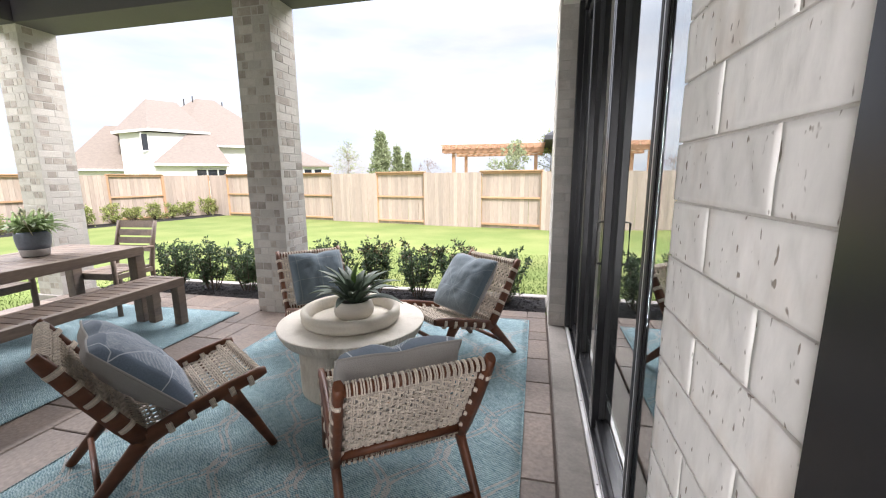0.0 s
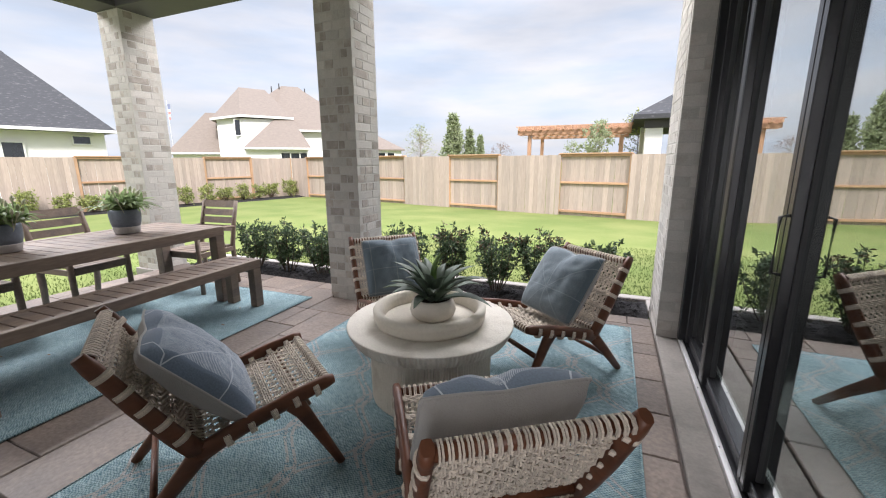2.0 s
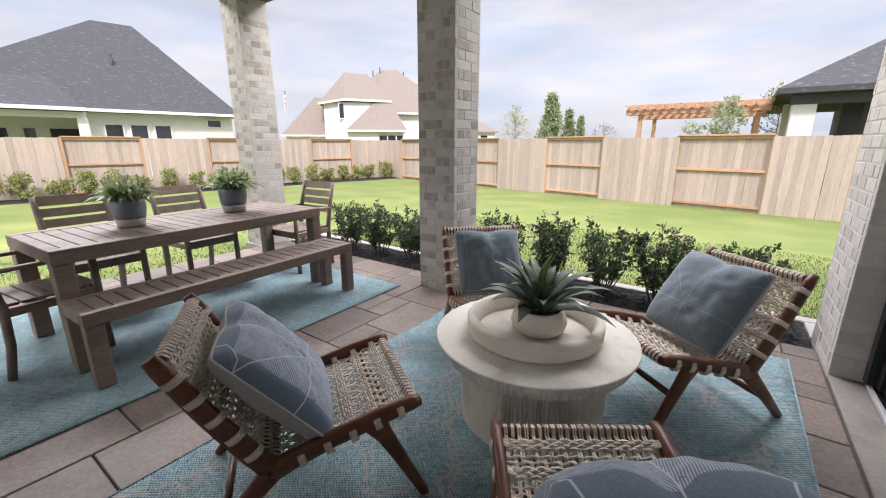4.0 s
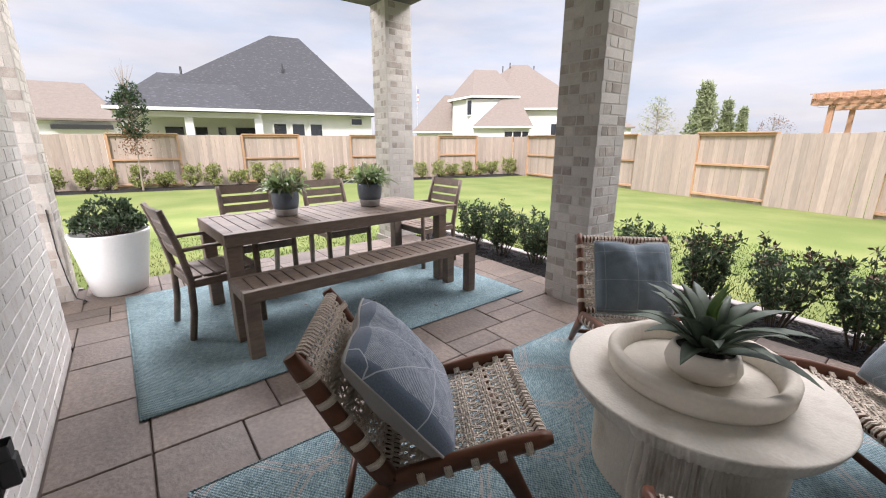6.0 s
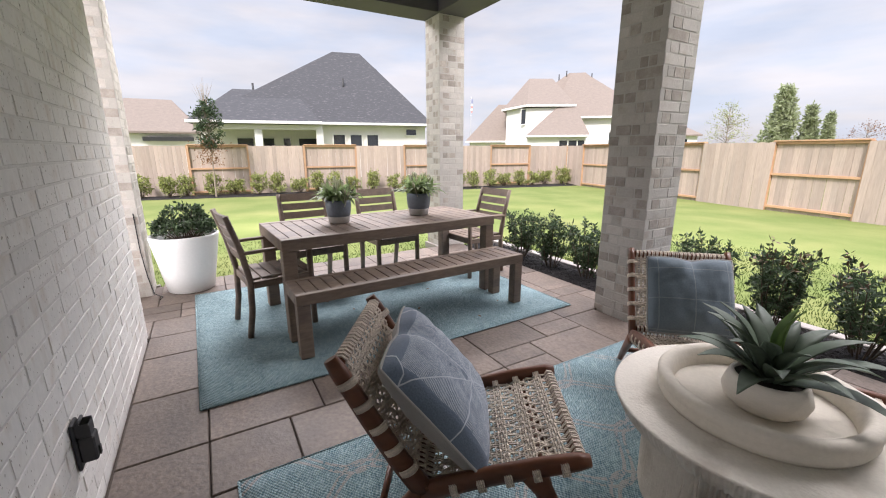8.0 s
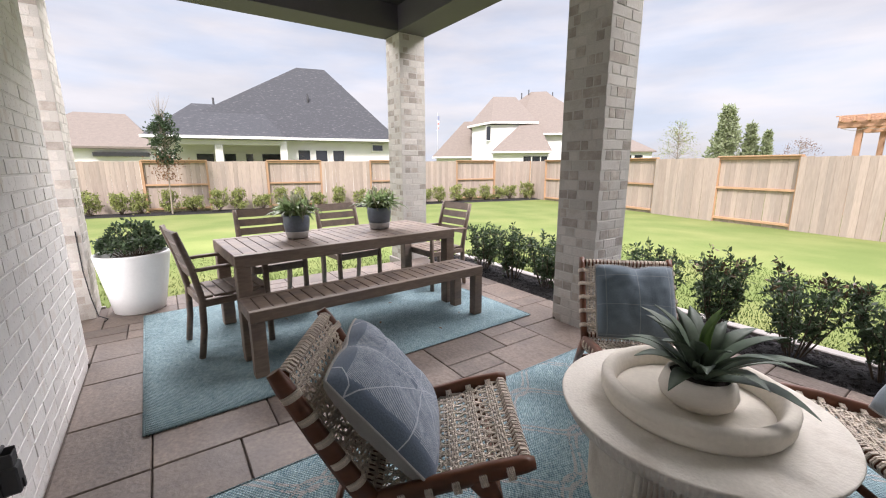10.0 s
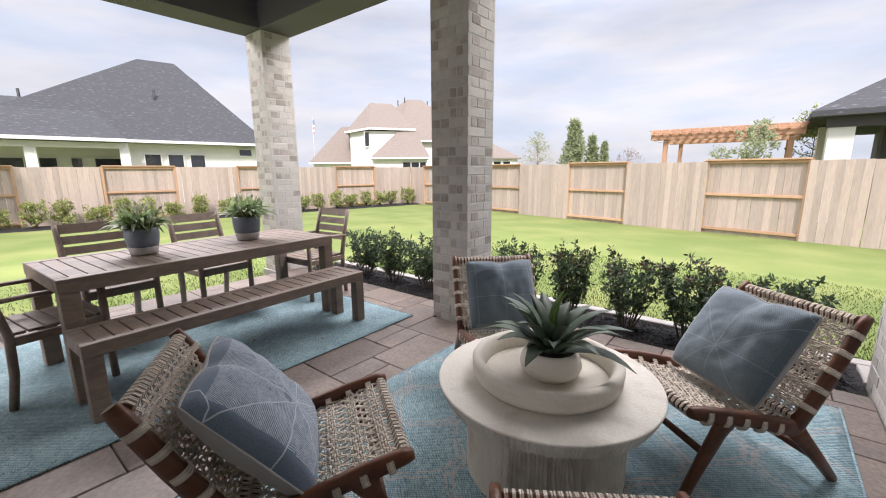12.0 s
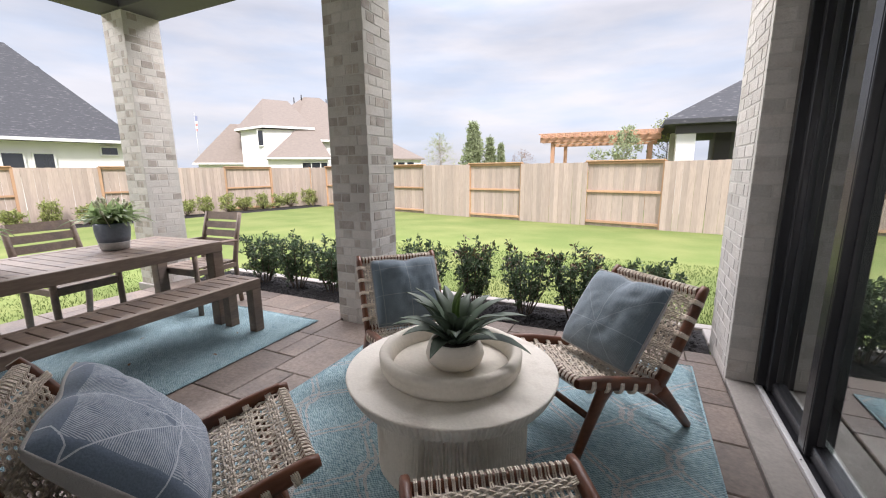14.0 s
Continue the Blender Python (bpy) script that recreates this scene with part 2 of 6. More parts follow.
M_BLUE = material("flag_blue_cloth", (0.26, 0.28, 0.42), 0.8, var=0.1, scale=4, fine=40, bump=0.0)
M_BULB = material("small_white_fitting", (0.75, 0.74, 0.70), 0.4, var=0.03, scale=8, fine=50, bump=0.0)


def translucent(m, amount):
    """Thin leaves let part of the light through."""
    n, l, b = nodes_of(m)
    tr, mx = n.new("ShaderNodeBsdfTranslucent"), n.new("ShaderNodeMixShader")
    mx.inputs[0].default_value = amount
    l.new(b.inputs["Base Color"].links[0].from_socket, tr.inputs["Color"])
    l.new(b.outputs[0], mx.inputs[1])
    l.new(tr.outputs[0], mx.inputs[2])
    l.new(mx.outputs[0], n["Material Output"].inputs["Surface"])


for leafy in (M_SHRUB, M_FERN, M_LIME, M_CYPRESS, M_RUSSET):
    translucent(leafy, 0.60 if leafy == M_CYPRESS else 0.42)


def glass_material():
    m = bpy.data.materials.new("tinted_door_glass")
    m.use_nodes = True
    n, l, b = nodes_of(m)
    b.inputs["Base Color"].default_value = (0.68, 0.82, 0.79, 1)
    b.inputs["Roughness"].default_value = 0.0
    b.inputs["Transmission Weight"].default_value = 1.0
    b.inputs["IOR"].default_value = 1.52
    b.inputs["Coat Weight"].default_value = 1.0
    b.inputs["Coat IOR"].default_value = 3.7
    b.inputs["Coat Roughness"].default_value = 0.0
    return m


M_GLASS = glass_material()


def lawn_material():
    m = material("lawn", (0.158, 0.200, 0.062), 0.95, var=0.14, scale=0.8, fine=55, bump=0.4, tint=(0.205, 0.220, 0.080), tint_at=0.56, spread=0.16, spec=0.1)
    return m


M_LAWN = lawn_material()


def rug_material(name, pattern):
    """Flat-woven teal rug: fine two-colour weave, and where asked an ogee lattice of tan double lines."""
    m = bpy.data.materials.new(name)
    m.use_nodes = True
    n, l, b = nodes_of(m)
    b.inputs["Roughness"].default_value = 0.9
    b.inputs["Specular IOR Level"].default_value = 0.15
    co = n.new("ShaderNodeTexCoord")
    sep = n.new("ShaderNodeSeparateXYZ")
    l.new(co.outputs["Object"], sep.inputs[0])

    def op(kind, a, c=0.0):
        k = n.new("ShaderNodeMath")
        k.operation = kind
        for i, v in enumerate((a, c)):
            if isinstance(v, (int, float)):
                k.inputs[i].default_value = v
            else:
                l.new(v, k.inputs[i])
        return k.outputs[0]

    X, Y = sep.outputs[0], sep.outputs[1]
    slub = n.new("ShaderNodeTexNoise")
    slub.inputs["Scale"].default_value, slub.inputs["Detail"].default_value = 24.0, 3.0
    l.new(co.outputs["Object"], slub.inputs["Vector"])
    drift = op('MULTIPLY', slub.outputs["Fac"], 0.030)
    wx = op('SINE', op('MULTIPLY', op('ADD', X, drift), 2 * math.pi / 0.019))
    wy = op('SINE', op('MULTIPLY', op('ADD', Y, drift), 2 * math.pi / 0.014))
    weave = op('ADD', op('MULTIPLY', op('MULTIPLY', wx, wy), 0.5), 0.5)
    noise_ = n.new("ShaderNodeTexNoise")
    noise_.inputs["Scale"].default_value, noise_.inputs["Detail"].default_value = 3.0, 6.0
    l.new(co.outputs["Object"], noise_.inputs["Vector"])
    fleck = n.new("ShaderNodeTexNoise")
    fleck.inputs["Scale"].default_value, fleck.inputs["Detail"].default_value = 55.0, 2.0
    l.new(co.outputs["Object"], fleck.inputs["Vector"])
    mix1 = n.new("ShaderNodeMix")
    mix1.data_type = 'RGBA'
    mix1.inputs["A"].default_value = (0.050, 0.120, 0.150, 1)
    mix1.inputs["B"].default_value = (0.390, 0.490, 0.500, 1)
    fac = op('ADD', op('MULTIPLY', weave, 0.75), op('MULTIPLY', op('SUBTRACT', fleck.outputs["Fac"], 0.4), 0.9))
    clamp = n.new("ShaderNodeClamp")
    l.new(fac, clamp.inputs["Value"])
    l.new(clamp.outputs[0], mix1.inputs["Factor"])
    last = mix1.outputs["Result"]
    if pattern:
        px_, py_ = 0.42, 0.62
        bow = op('MULTIPLY', op('SINE', op('MULTIPLY', Y, 2 * math.pi / py_)), px_ * 0.27)
        lines = []
        for sign, shift in ((1, 0.0), (-1, px_ / 2)):
            d = op('PINGPONG', op('ADD', op('ADD', X, op('MULTIPLY', bow, sign)), 10 * px_ + shift), px_ / 2)
            lines.append(op('LESS_THAN', op('ABSOLUTE', op('SUBTRACT', d, 0.022)), 0.010))
        line = op('MULTIPLY', op('MAXIMUM', lines[0], lines[1]), op('GREATER_THAN', op('ADD', fleck.outputs["Fac"], op('MULTIPLY', weave, 0.2)), 0.50))
        mix2 = n.new("ShaderNodeMix")
        mix2.data_type = 'RGBA'
        l.new(op('MULTIPLY', line, 0.8), mix2.inputs["Factor"])
        l.new(last, mix2.inputs["A"])
        mix2.inputs["B"].default_value = (0.36, 0.33, 0.31, 1)
        last = mix2.outputs["Result"]
    tone = n.new("ShaderNodeMapRange")
    tone.inputs["From Min"].default_value, tone.inputs["From Max"].default_value = 0.3, 0.7
    tone.inputs["To Min"].default_value, tone.inputs["To Max"].default_value = 0.85, 1.15
    l.new(noise_.outputs["Fac"], tone.inputs["Value"])
    sc = n.new("ShaderNodeVectorMath")
    sc.operation = 'SCALE'
    l.new(last, sc.inputs[0])
    l.new(tone.outputs["Result"], sc.inputs["Scale"])
    l.new(sc.outputs[0], b.inputs["Base Color"])
    bp = n.new("ShaderNodeBump")
    bp.inputs["Strength"].default_value, bp.inputs["Distance"].default_value = 0.8, 0.006
    l.new(op('ADD', weave, op('MULTIPLY', fleck.outputs["Fac"], 0.5)), bp.inputs["Height"])
    l.new(bp.outputs["Normal"], b.inputs["Normal"])
    return m


M_RUG_A = rug_material("teal_flatweave", False)
M_RUG_B = rug_material("teal_flatweave_lattice", True)


def pillow_material(name, base, line, hatch, s=0.246, star=1.0, drop=0.075):
    """Blue cloth with a white star of seams in a square grid and fine hatching between them."""
    m = bpy.data.materials.new(name)
    m.use_nodes = True
    n, l, b = nodes_of(m)
    b.inputs["Roughness"].default_value = 0.9
    b.inputs["Sheen Weight"].default_value = 0.25
    co = n.new("ShaderNodeTexCoord")
    sep = n.new("ShaderNodeSeparateXYZ")
    l.new(co.outputs["Object"], sep.inputs[0])

    def op(kind, a, c=0.0):
        k = n.new("ShaderNodeMath")
        k.operation = kind
        for i, v in enumerate((a, c)):
            if isinstance(v, (int, float)):
                k.inputs[i].default_value = v
            else:
                l.new(v, k.inputs[i])
        return k.outputs[0]

    X, Y = sep.outputs[0], sep.outputs[1]
    wob = n.new("ShaderNodeTexNoise")
    wob.inputs["Scale"].default_value = 14.0
    l.new(co.outputs["Object"], wob.inputs["Vector"])
    thin = n.new("ShaderNodeTexNoise")
    thin.inputs["Scale"].default_value, thin.inputs["Detail"].default_value = 42.0, 2.0
    l.new(co.outputs["Object"], thin.inputs["Vector"])
    jig = op('MULTIPLY', op('SUBTRACT', wob.outputs["Fac"], 0.5), 0.006)
    px_, py_ = op('ADD', X, jig), op('SUBTRACT', op('ADD', Y, drop), jig)
    fx = op('PINGPONG', op('ADD', px_, 6.0 * s), s)
    fy = op('PINGPONG', op('ADD', py_, 6.0 * s), s)
    seams = op('LESS_THAN', op('MINIMUM', fx, fy), 0.0023)
    diag = op('LESS_THAN', op('ABSOLUTE', op('SUBTRACT', fx, fy)), 0.0028)
    # every triangle between the seams has its own straight hatching
    sector = op('FLOOR', op('ADD', op('MULTIPLY', op('ARCTAN2', py_, px_), 4 / math.pi), 4.0))
    turn = op('MULTIPLY', sector, 2.03)
    u = op('ADD', op('MULTIPLY', px_, op('COSINE', turn)), op('MULTIPLY', py_, op('SINE', turn)))
    u = op('ADD', op('ADD', u, op('MULTIPLY', thin.outputs["Fac"], 0.0022)), 2.0)
    rays = op('LESS_THAN', op('PINGPONG', u, 0.0029), op('ADD', 0.0002, op('MULTIPLY', thin.outputs["Fac"], 0.0024)))
    inner = op('LESS_THAN', op('MAXIMUM', op('ABSOLUTE', X), op('ABSOLUTE', Y)), 0.212)
    broken = op('MULTIPLY', op('GREATER_THAN', wob.outputs["Fac"], 0.33), inner)
    fac = op('MAXIMUM', op('MULTIPLY', op('MAXIMUM', seams, op('MULTIPLY', diag, star)), 0.8), op('MULTIPLY', op('MULTIPLY', rays, broken), hatch))
    grain = n.new("ShaderNodeTexNoise")
    grain.inputs["Scale"].default_value, grain.inputs["Detail"].default_value = 160.0, 3.0
    l.new(co.outputs["Object"], grain.inputs["Vector"])
    mix = n.new("ShaderNodeMix")
    mix.data_type = 'RGBA'
    l.new(fac, mix.inputs["Factor"])
    mix.inputs["A"].default_value = (*base, 1)
    mix.inputs["B"].default_value = (*line, 1)
    sc = n.new("ShaderNodeVectorMath")
    sc.operation = 'SCALE'
    l.new(mix.outputs["Result"], sc.inputs[0])
    l.new(op('ADD', op('MULTIPLY', grain.outputs["Fac"], 0.6), 0.7), sc.inputs["Scale"])
    l.new(sc.outputs[0], b.inputs["Base Color"])
    bp = n.new("ShaderNodeBump")
    bp.inputs["Strength"].default_value, bp.inputs["Distance"].default_value = 0.3, 0.003
    l.new(grain.outputs["Fac"], bp.inputs["Height"])
    l.new(bp.outputs["Normal"], b.inputs["Normal"])
    return m


M_PILLOW_A = pillow_material("blue_hatched_cloth", (0.135, 0.176, 0.232), (0.58, 0.62, 0.66), 0.62)
M_PILLOW_GRID = pillow_material("windowpane_blue_cloth", (0.105, 0.140, 0.168), (0.19, 0.225, 0.24), 0.0, 0.085, 0.0, 0.03)
M_PILLOW_B = pillow_material("dusty_blue_cloth", (0.115, 0.152, 0.180), (0.235, 0.275, 0.300), 0.40)


# ---- mesh helpers ----
def mesh_object(name, bm, mat, smooth=False):
    me = bpy.data.meshes.new(name)
    bm.to_mesh(me)
    bm.free()
    me.materials.append(mat)
    if smooth:
        for p in me.polygons:
            p.use_smooth = True
    return new(name, me)


def part(name, bm, mat, parent, label="", smooth=False):
    ob = mesh_object(name, bm, mat, smooth)
    ob.parent = parent
    if label:
        ob["label"] = label
    return ob


def thing(name, label, category, m=None, group="", kind=""):
    ob = new(name)
    ob.empty_display_size = 0.1
    if m is not None:
        ob.matrix_basis = m
    return tagged(ob, label, category, group, kind)


def rbox(bm, lo, hi, bevel=0.004, m=None):
    """A box with chamfered edges; m turns it."""
    t = bmesh.new()
    bmesh.ops.create_cube(t, size=1.0)
    size = [hi[i] - lo[i] for i in range(3)]
    mid = [(hi[i] + lo[i]) / 2 for i in range(3)]
    bmesh.ops.scale(t, vec=size, verts=t.verts)
    bmesh.ops.translate(t, vec=mid, verts=t.verts)
    bevel = min(bevel, 0.45 * min(size))
    if bevel > 0:
        bmesh.ops.bevel(t, geom=t.edges[:], offset=bevel, segments=1, affect='EDGES')
    if m is not None:
        bmesh.ops.transform(t, matrix=m, verts=t.verts)
    merge(bm, t)
    return bm


def merge(bm, t):
    vs = {}
    for v in t.verts:
        vs[v] = bm.verts.new(v.co)
    for f in t.faces:
        nf = bm.faces.new([vs[v] for v in f.verts])
        nf.smooth = f.smooth
    t.free()


def one_box(lo, hi, bevel=0.004, m=None):
    return rbox(bmesh.new(), lo, hi, bevel, m)


def sweep(bm, pts, size, sides=8, square=0.0, caps=True):
    """A bar along pts. size: a radius, or (half width, half height), or one of these a point. square: 0 round, 1 boxy."""
    pts = [Vector(p) for p in pts]
    sizes = size if isinstance(size, list) else [size] * len(pts)
    sizes = [s if isinstance(s, tuple) else (s, s) for s in sizes]
    rings = []
    up = Vector((0, 0, 1))
    d0 = (pts[1] - pts[0]).normalized()
    if abs(d0.dot(up)) > 0.95:
        up = Vector((1, 0, 0))
    for i, p in enumerate(pts):
        d = (pts[min(i + 1, len(pts) - 1)] - pts[max(i - 1, 0)]).normalized()
        a = d.cross(up).normalized()
        c = a.cross(d).normalized()
        ring = []
        for k in range(sides):
            th = 2 * math.pi * (k + 0.5) / sides
            co, si = math.cos(th), math.sin(th)
            if square:
                f = 1 / max(abs(co), abs(si))
                r = 1 + (f - 1) * square
            else:
                r = 1
            ring.append(bm.verts.new(p + a * (co * r * sizes[i][0]) + c * (si * r * sizes[i][1])))
        rings.append(ring)
    for r0, r1 in zip(rings, rings[1:]):
        for k in range(sides):
            bm.faces.new((r0[k], r0[(k + 1) % sides], r1[(k + 1) % sides], r1[k])).smooth = sides > 4
    if caps:
        bm.faces.new(list(reversed(rings[0])))
        bm.faces.new(rings[-1])
    return bm


def lathe(bm, profile, sides=48, wobble=None, closed=False):
    """profile: (radius, z) from the outside bottom on; wobble(angle, z) adds to the radius."""
    rings = []
    for r, z in profile:
        ring = []
        for k in range(sides):
            th = 2 * math.pi * k / sides
            rr = r + (wobble(th, z, r) if wobble else 0)
            ring.append(bm.verts.new((rr * math.cos(th), rr * math.sin(th), z)))
        rings.append(ring)
    for r0, r1 in zip(rings, rings[1:] + (rings[:1] if closed else [])):
        for k in range(sides):
            bm.faces.new((r0[k], r0[(k + 1) % sides], r1[(k + 1) % sides], r1[k])).smooth = True
    if closed:
        return bm
    bm.faces.new(list(reversed(rings[0])))
    bm.faces.new(rings[-1])
    return bm


def leaf(bm, base, tip, width, normal, bend=0.1, segs=3, fold=0.2):
    """A pointed leaf with a folded midrib from base to tip."""
    base, tip, normal = Vector(base), Vector(tip), Vector(normal).normalized()
    along = tip - base
    side = along.cross(normal)
    if side.length < 1e-6:
        side = along.orthogonal()
    side.normalize()
    normal = side.cross(along).normalized()
    mids, lefts, rights = [], [], []
    for i in range(segs + 1):
        t = i / segs
        w = width * 0.5 * math.sin(math.pi * min(0.98, 0.12 + 0.88 * t)) ** 0.8
        c = base + along * t + normal * (along.length * bend * math.sin(math.pi * t * 0.9))
        mids.append(bm.verts.new(c))
        lefts.append(bm.verts.new(c + side * w + normal * w * fold))
        rights.append(bm.verts.new(c - side * w + normal * w * fold))
    for i in range(segs):
        bm.faces.new((mids[i], mids[i + 1], lefts[i + 1], lefts[i]))
        bm.faces.new((mids[i + 1], mids[i], rights[i], rights[i + 1]))


def quick_leaf(bm, p, d, w, n):
    """A four-cornered leaf blade."""
    s = d.cross(n)
    if s.length < 1e-6:
        s = d.orthogonal()
    s = s.normalized() * (w / 2)
    a, b_, c, e = p, p + d * 0.5 + s, p + d, p + d * 0.5 - s
    bm.faces.new([bm.verts.new(q) for q in (a, b_, c, e)])


def rand_dir(rng, up=0.0):
    while True:
        v = Vector((rng.uniform(-1, 1), rng.uniform(-1, 1), rng.uniform(-1, 1)))
        if 0.05 < v.length < 1:
            v.normalize()
            v.z += up
            return v.normalized()


def slab(name, lo, hi, mat, bevel=0.0, label="", category="", kind="structure"):
    ob = mesh_object(name, one_box(lo, hi, bevel), mat)
    return tagged(ob, label, category, "", kind)


# ---- ground ----
def ground_z(x, y):
    d = max(0.0, max(y - 8.0, -4.4 - x))
    return -0.09 - 0.20 * min(1.0, d / 9.0)


def build_ground():
    bm = bmesh.new()
    xs = [-900, -300, -120, -60, -40, -30, -24, -20] + [-18 + i * 1.0 for i in range(29)] + [14, 20, 40, 90, 300, 900]
    ys = [-900, -300, -90, -40, -20, -10, -5] + [-2 + i * 1.0 for i in range(25)] + [26, 32, 45, 70, 120, 300, 900]
    grid = [[bm.verts.new((x, y, ground_z(x, y))) for x in xs] for y in ys]
    for j in range(len(ys) - 1):
        for i in range(len(xs) - 1):
            bm.faces.new((grid[j][i], grid[j][i + 1], grid[j + 1][i + 1], grid[j + 1][i])).smooth = True
    tagged(mesh_object("ground", bm, M_LAWN), "mown green lawn with paler dry patches", "lawn", kind="structure")


build_ground()

# ---- the covered patio: plan ----
X_DOOR = 1.352          # outer face of the brick beside the sliding door
Y_WALL = 3.57           # brick wall with the outlet
Y_FAR = 7.255           # outer edge of the paving between the columns
X_LEFT = -4.36          # left edge of the paving
Z_BEAM, Z_CEIL = 3.05, 3.36
COL_B = (-1.635, -1.245, 6.92, 7.31)
COL_A = (-4.75, -4.365, 6.92, 7.31)
COL_C = (-4.37, -3.98, 3.12, 3.51)

slab("floor", (X_LEFT, 1.0, -0.30), (X_DOOR, Y_FAR - 0.02, -0.030), M_SAND, 0, "dark jointing sand under the patio pavers", "patio")
slab("floor_far", (-1.26, Y_FAR - 0.02, -0.30), (X_DOOR, 7.437, -0.030), M_SAND, 0, "dark jointing sand under the edge pavers", "patio")
slab("door_sill", (X_DOOR, 3.75, -0.20), (1.503, 7.07, 0.004), M_SILL, 0.006, "pale concrete strip along the sliding door", "sill")
slab("ceiling", (-4.85, -4.0, Z_CEIL), (7.0, 7.5, Z_CEIL + 0.05), M_CEILING, 0, "dark painted porch ceiling", "ceiling")
slab("roof", (-5.1, -9.0, Z_CEIL + 0.06), (9.0, 7.62, Z_CEIL + 0.40), M_SHINGLE, 0, "charcoal shingled porch roof edge", "roof")
slab("beam_far", (-4.77, 6.90, Z_BEAM), (1.75, 7.33, Z_CEIL - 0.002), M_BEAM, 0.004, "grey painted beam over the brick columns", "beam")
slab("beam_side", (-4.77, 3.10, Z_BEAM), (-4.345, 6.897, Z_CEIL - 0.002), M_BEAM, 0.004, "grey painted beam along the open porch side", "beam")
for nm, (x0, x1, y0, y1) in (("column_base_far", COL_A), ("column_base_near", COL_C)):
    slab(nm, (x0 - 0.03, y0 - 0.03, -0.4), (min(x1 + 0.03, X_LEFT - 0.002) if nm.endswith("far") else X_LEFT - 0.002, y1 + 0.03, -0.012), M_CONCRETE, 0.004, "concrete footing under a brick column", "footing")


# ---- brick columns and walls (solid cores; the bricks come last) ----
def core(name, lo, hi, mat, label, category="wall"):
    return slab(name, lo, hi, mat, 0.0, label, category)


BRICK_IN = 0.0024
X_DOORWAY = 0.70         # left side of the doorway behind the patio
column_far = core("column_far", (COL_A[0] + BRICK_IN, COL_A[2] + BRICK_IN, -0.012), (COL_A[1] - BRICK_IN, COL_A[3] - BRICK_IN, Z_BEAM), M_MORTAR, "whitewashed brick column at the patio corner", "column")
column_middle = core("column_middle", (COL_B[0] + BRICK_IN, COL_B[2] + BRICK_IN, -0.03), (COL_B[1] - BRICK_IN, COL_B[3] - BRICK_IN, Z_BEAM), M_MORTAR, "whitewashed brick column carrying the porch beam", "column")
column_near = core("column_near", (COL_C[0] + BRICK_IN, COL_C[2] + BRICK_IN, -0.012), (COL_C[1] - BRICK_IN, COL_C[3] - BRICK_IN, Z_BEAM), M_MORTAR, "whitewashed brick column beside the white planter", "column")
slab("beam_near", (-4.345, 3.10, Z_BEAM), (-2.955, 3.40, Z_CEIL - 0.002), M_BEAM, 0.004, "grey painted beam over the side opening", "beam")
wall_outlet = core("wall_outlet", (-2.945, 3.30, -0.06), (X_DOORWAY - BRICK_IN, Y_WALL - BRICK_IN - 0.006, Z_CEIL), M_SLURRY_JOINT, "white slurried brick wall of the house")
wall_return = core("wall_return", (-2.945, -4.0, -0.06), (-2.80, 3.297, Z_CEIL), M_SLURRY_JOINT, "white brick side wall of the house")
wall_lintel = core("wall_lintel", (X_DOORWAY, 3.30, 2.42), (X_DOOR + 0.05, Y_WALL - 0.02, Z_CEIL), M_SLURRY_JOINT, "white brick lintel over the doorway")
X_PIER, Y_PIER = 1.3875, (3.64, 3.952)     # brick pier between the doorway and the sliding door
pier_near = core("pier_near", (X_PIER + 0.0036, Y_PIER[0] + 0.002, -0.06), (1.72, Y_PIER[1] - BRICK_IN, Z_CEIL), M_SLURRY_JOINT, "white slurried brick pier beside the sliding door")
pier_far = core("pier_far", (X_DOOR + BRICK_IN, 7.072 + BRICK_IN, -0.06), (2.2, 7.70 - BRICK_IN, Z_CEIL), M_MORTAR, "whitewashed brick pier at the end of the sliding door")
slab("wall_over_door", (X_DOOR + 0.02, 3.956, 2.75), (1.86, 7.07, Z_CEIL), M_SLURRY_JOINT, 0, "white brick wall over the sliding door", "wall")

# rooms behind the openings
slab("room_floor", (1.855, 0.2, -0.05), (6.5, 7.6, -0.012), M_DARKROOM, 0, "plain floor of the room behind the glass", "floor")
slab("room_wall_back", (6.5, 0.2, -0.05), (6.7, 7.9, Z_CEIL), M_DARKROOM, 0, "plain wall of the room behind the glass", "wall")
slab("room_wall_far", (2.205, 7.60, -0.05), (6.5, 7.80, Z_CEIL), M_DARKROOM, 0, "plain wall of the room behind the glass", "wall")
slab("room_wall_near", (1.74, 0.0, -0.05), (6.5, 0.2, Z_CEIL), M_DARKROOM, 0, "plain wall of the room behind the glass", "wall")
slab("hall_wall_side", (0.50, 0.2, -0.05), (X_DOORWAY, 3.29, Z_CEIL), M_DARKROOM, 0, "plain wall of the hall behind the doorway", "wall")
slab("hall_wall_other", (1.50, 0.2, -0.05), (1.72, 3.29, Z_CEIL), M_DARKROOM, 0, "plain wall of the hall behind the doorway", "wall")
slab("hall_wall_end", (0.50, 0.0, -0.05), (1.72, 0.197, Z_CEIL), M_DARKROOM, 0, "plain end wall of the hall", "wall")
slab("hall_floor", (X_DOORWAY, 1.0, -0.03), (1.5, 3.56, -0.006), M_DARKROOM, 0, "plain floor of the hall behind the doorway", "floor")
slab("door_frame", (1.380, 3.292, 0.0), (1.47, 3.638, 2.42), M_BLACK, 0.004, "dark metal frame of the doorway", "door frame")


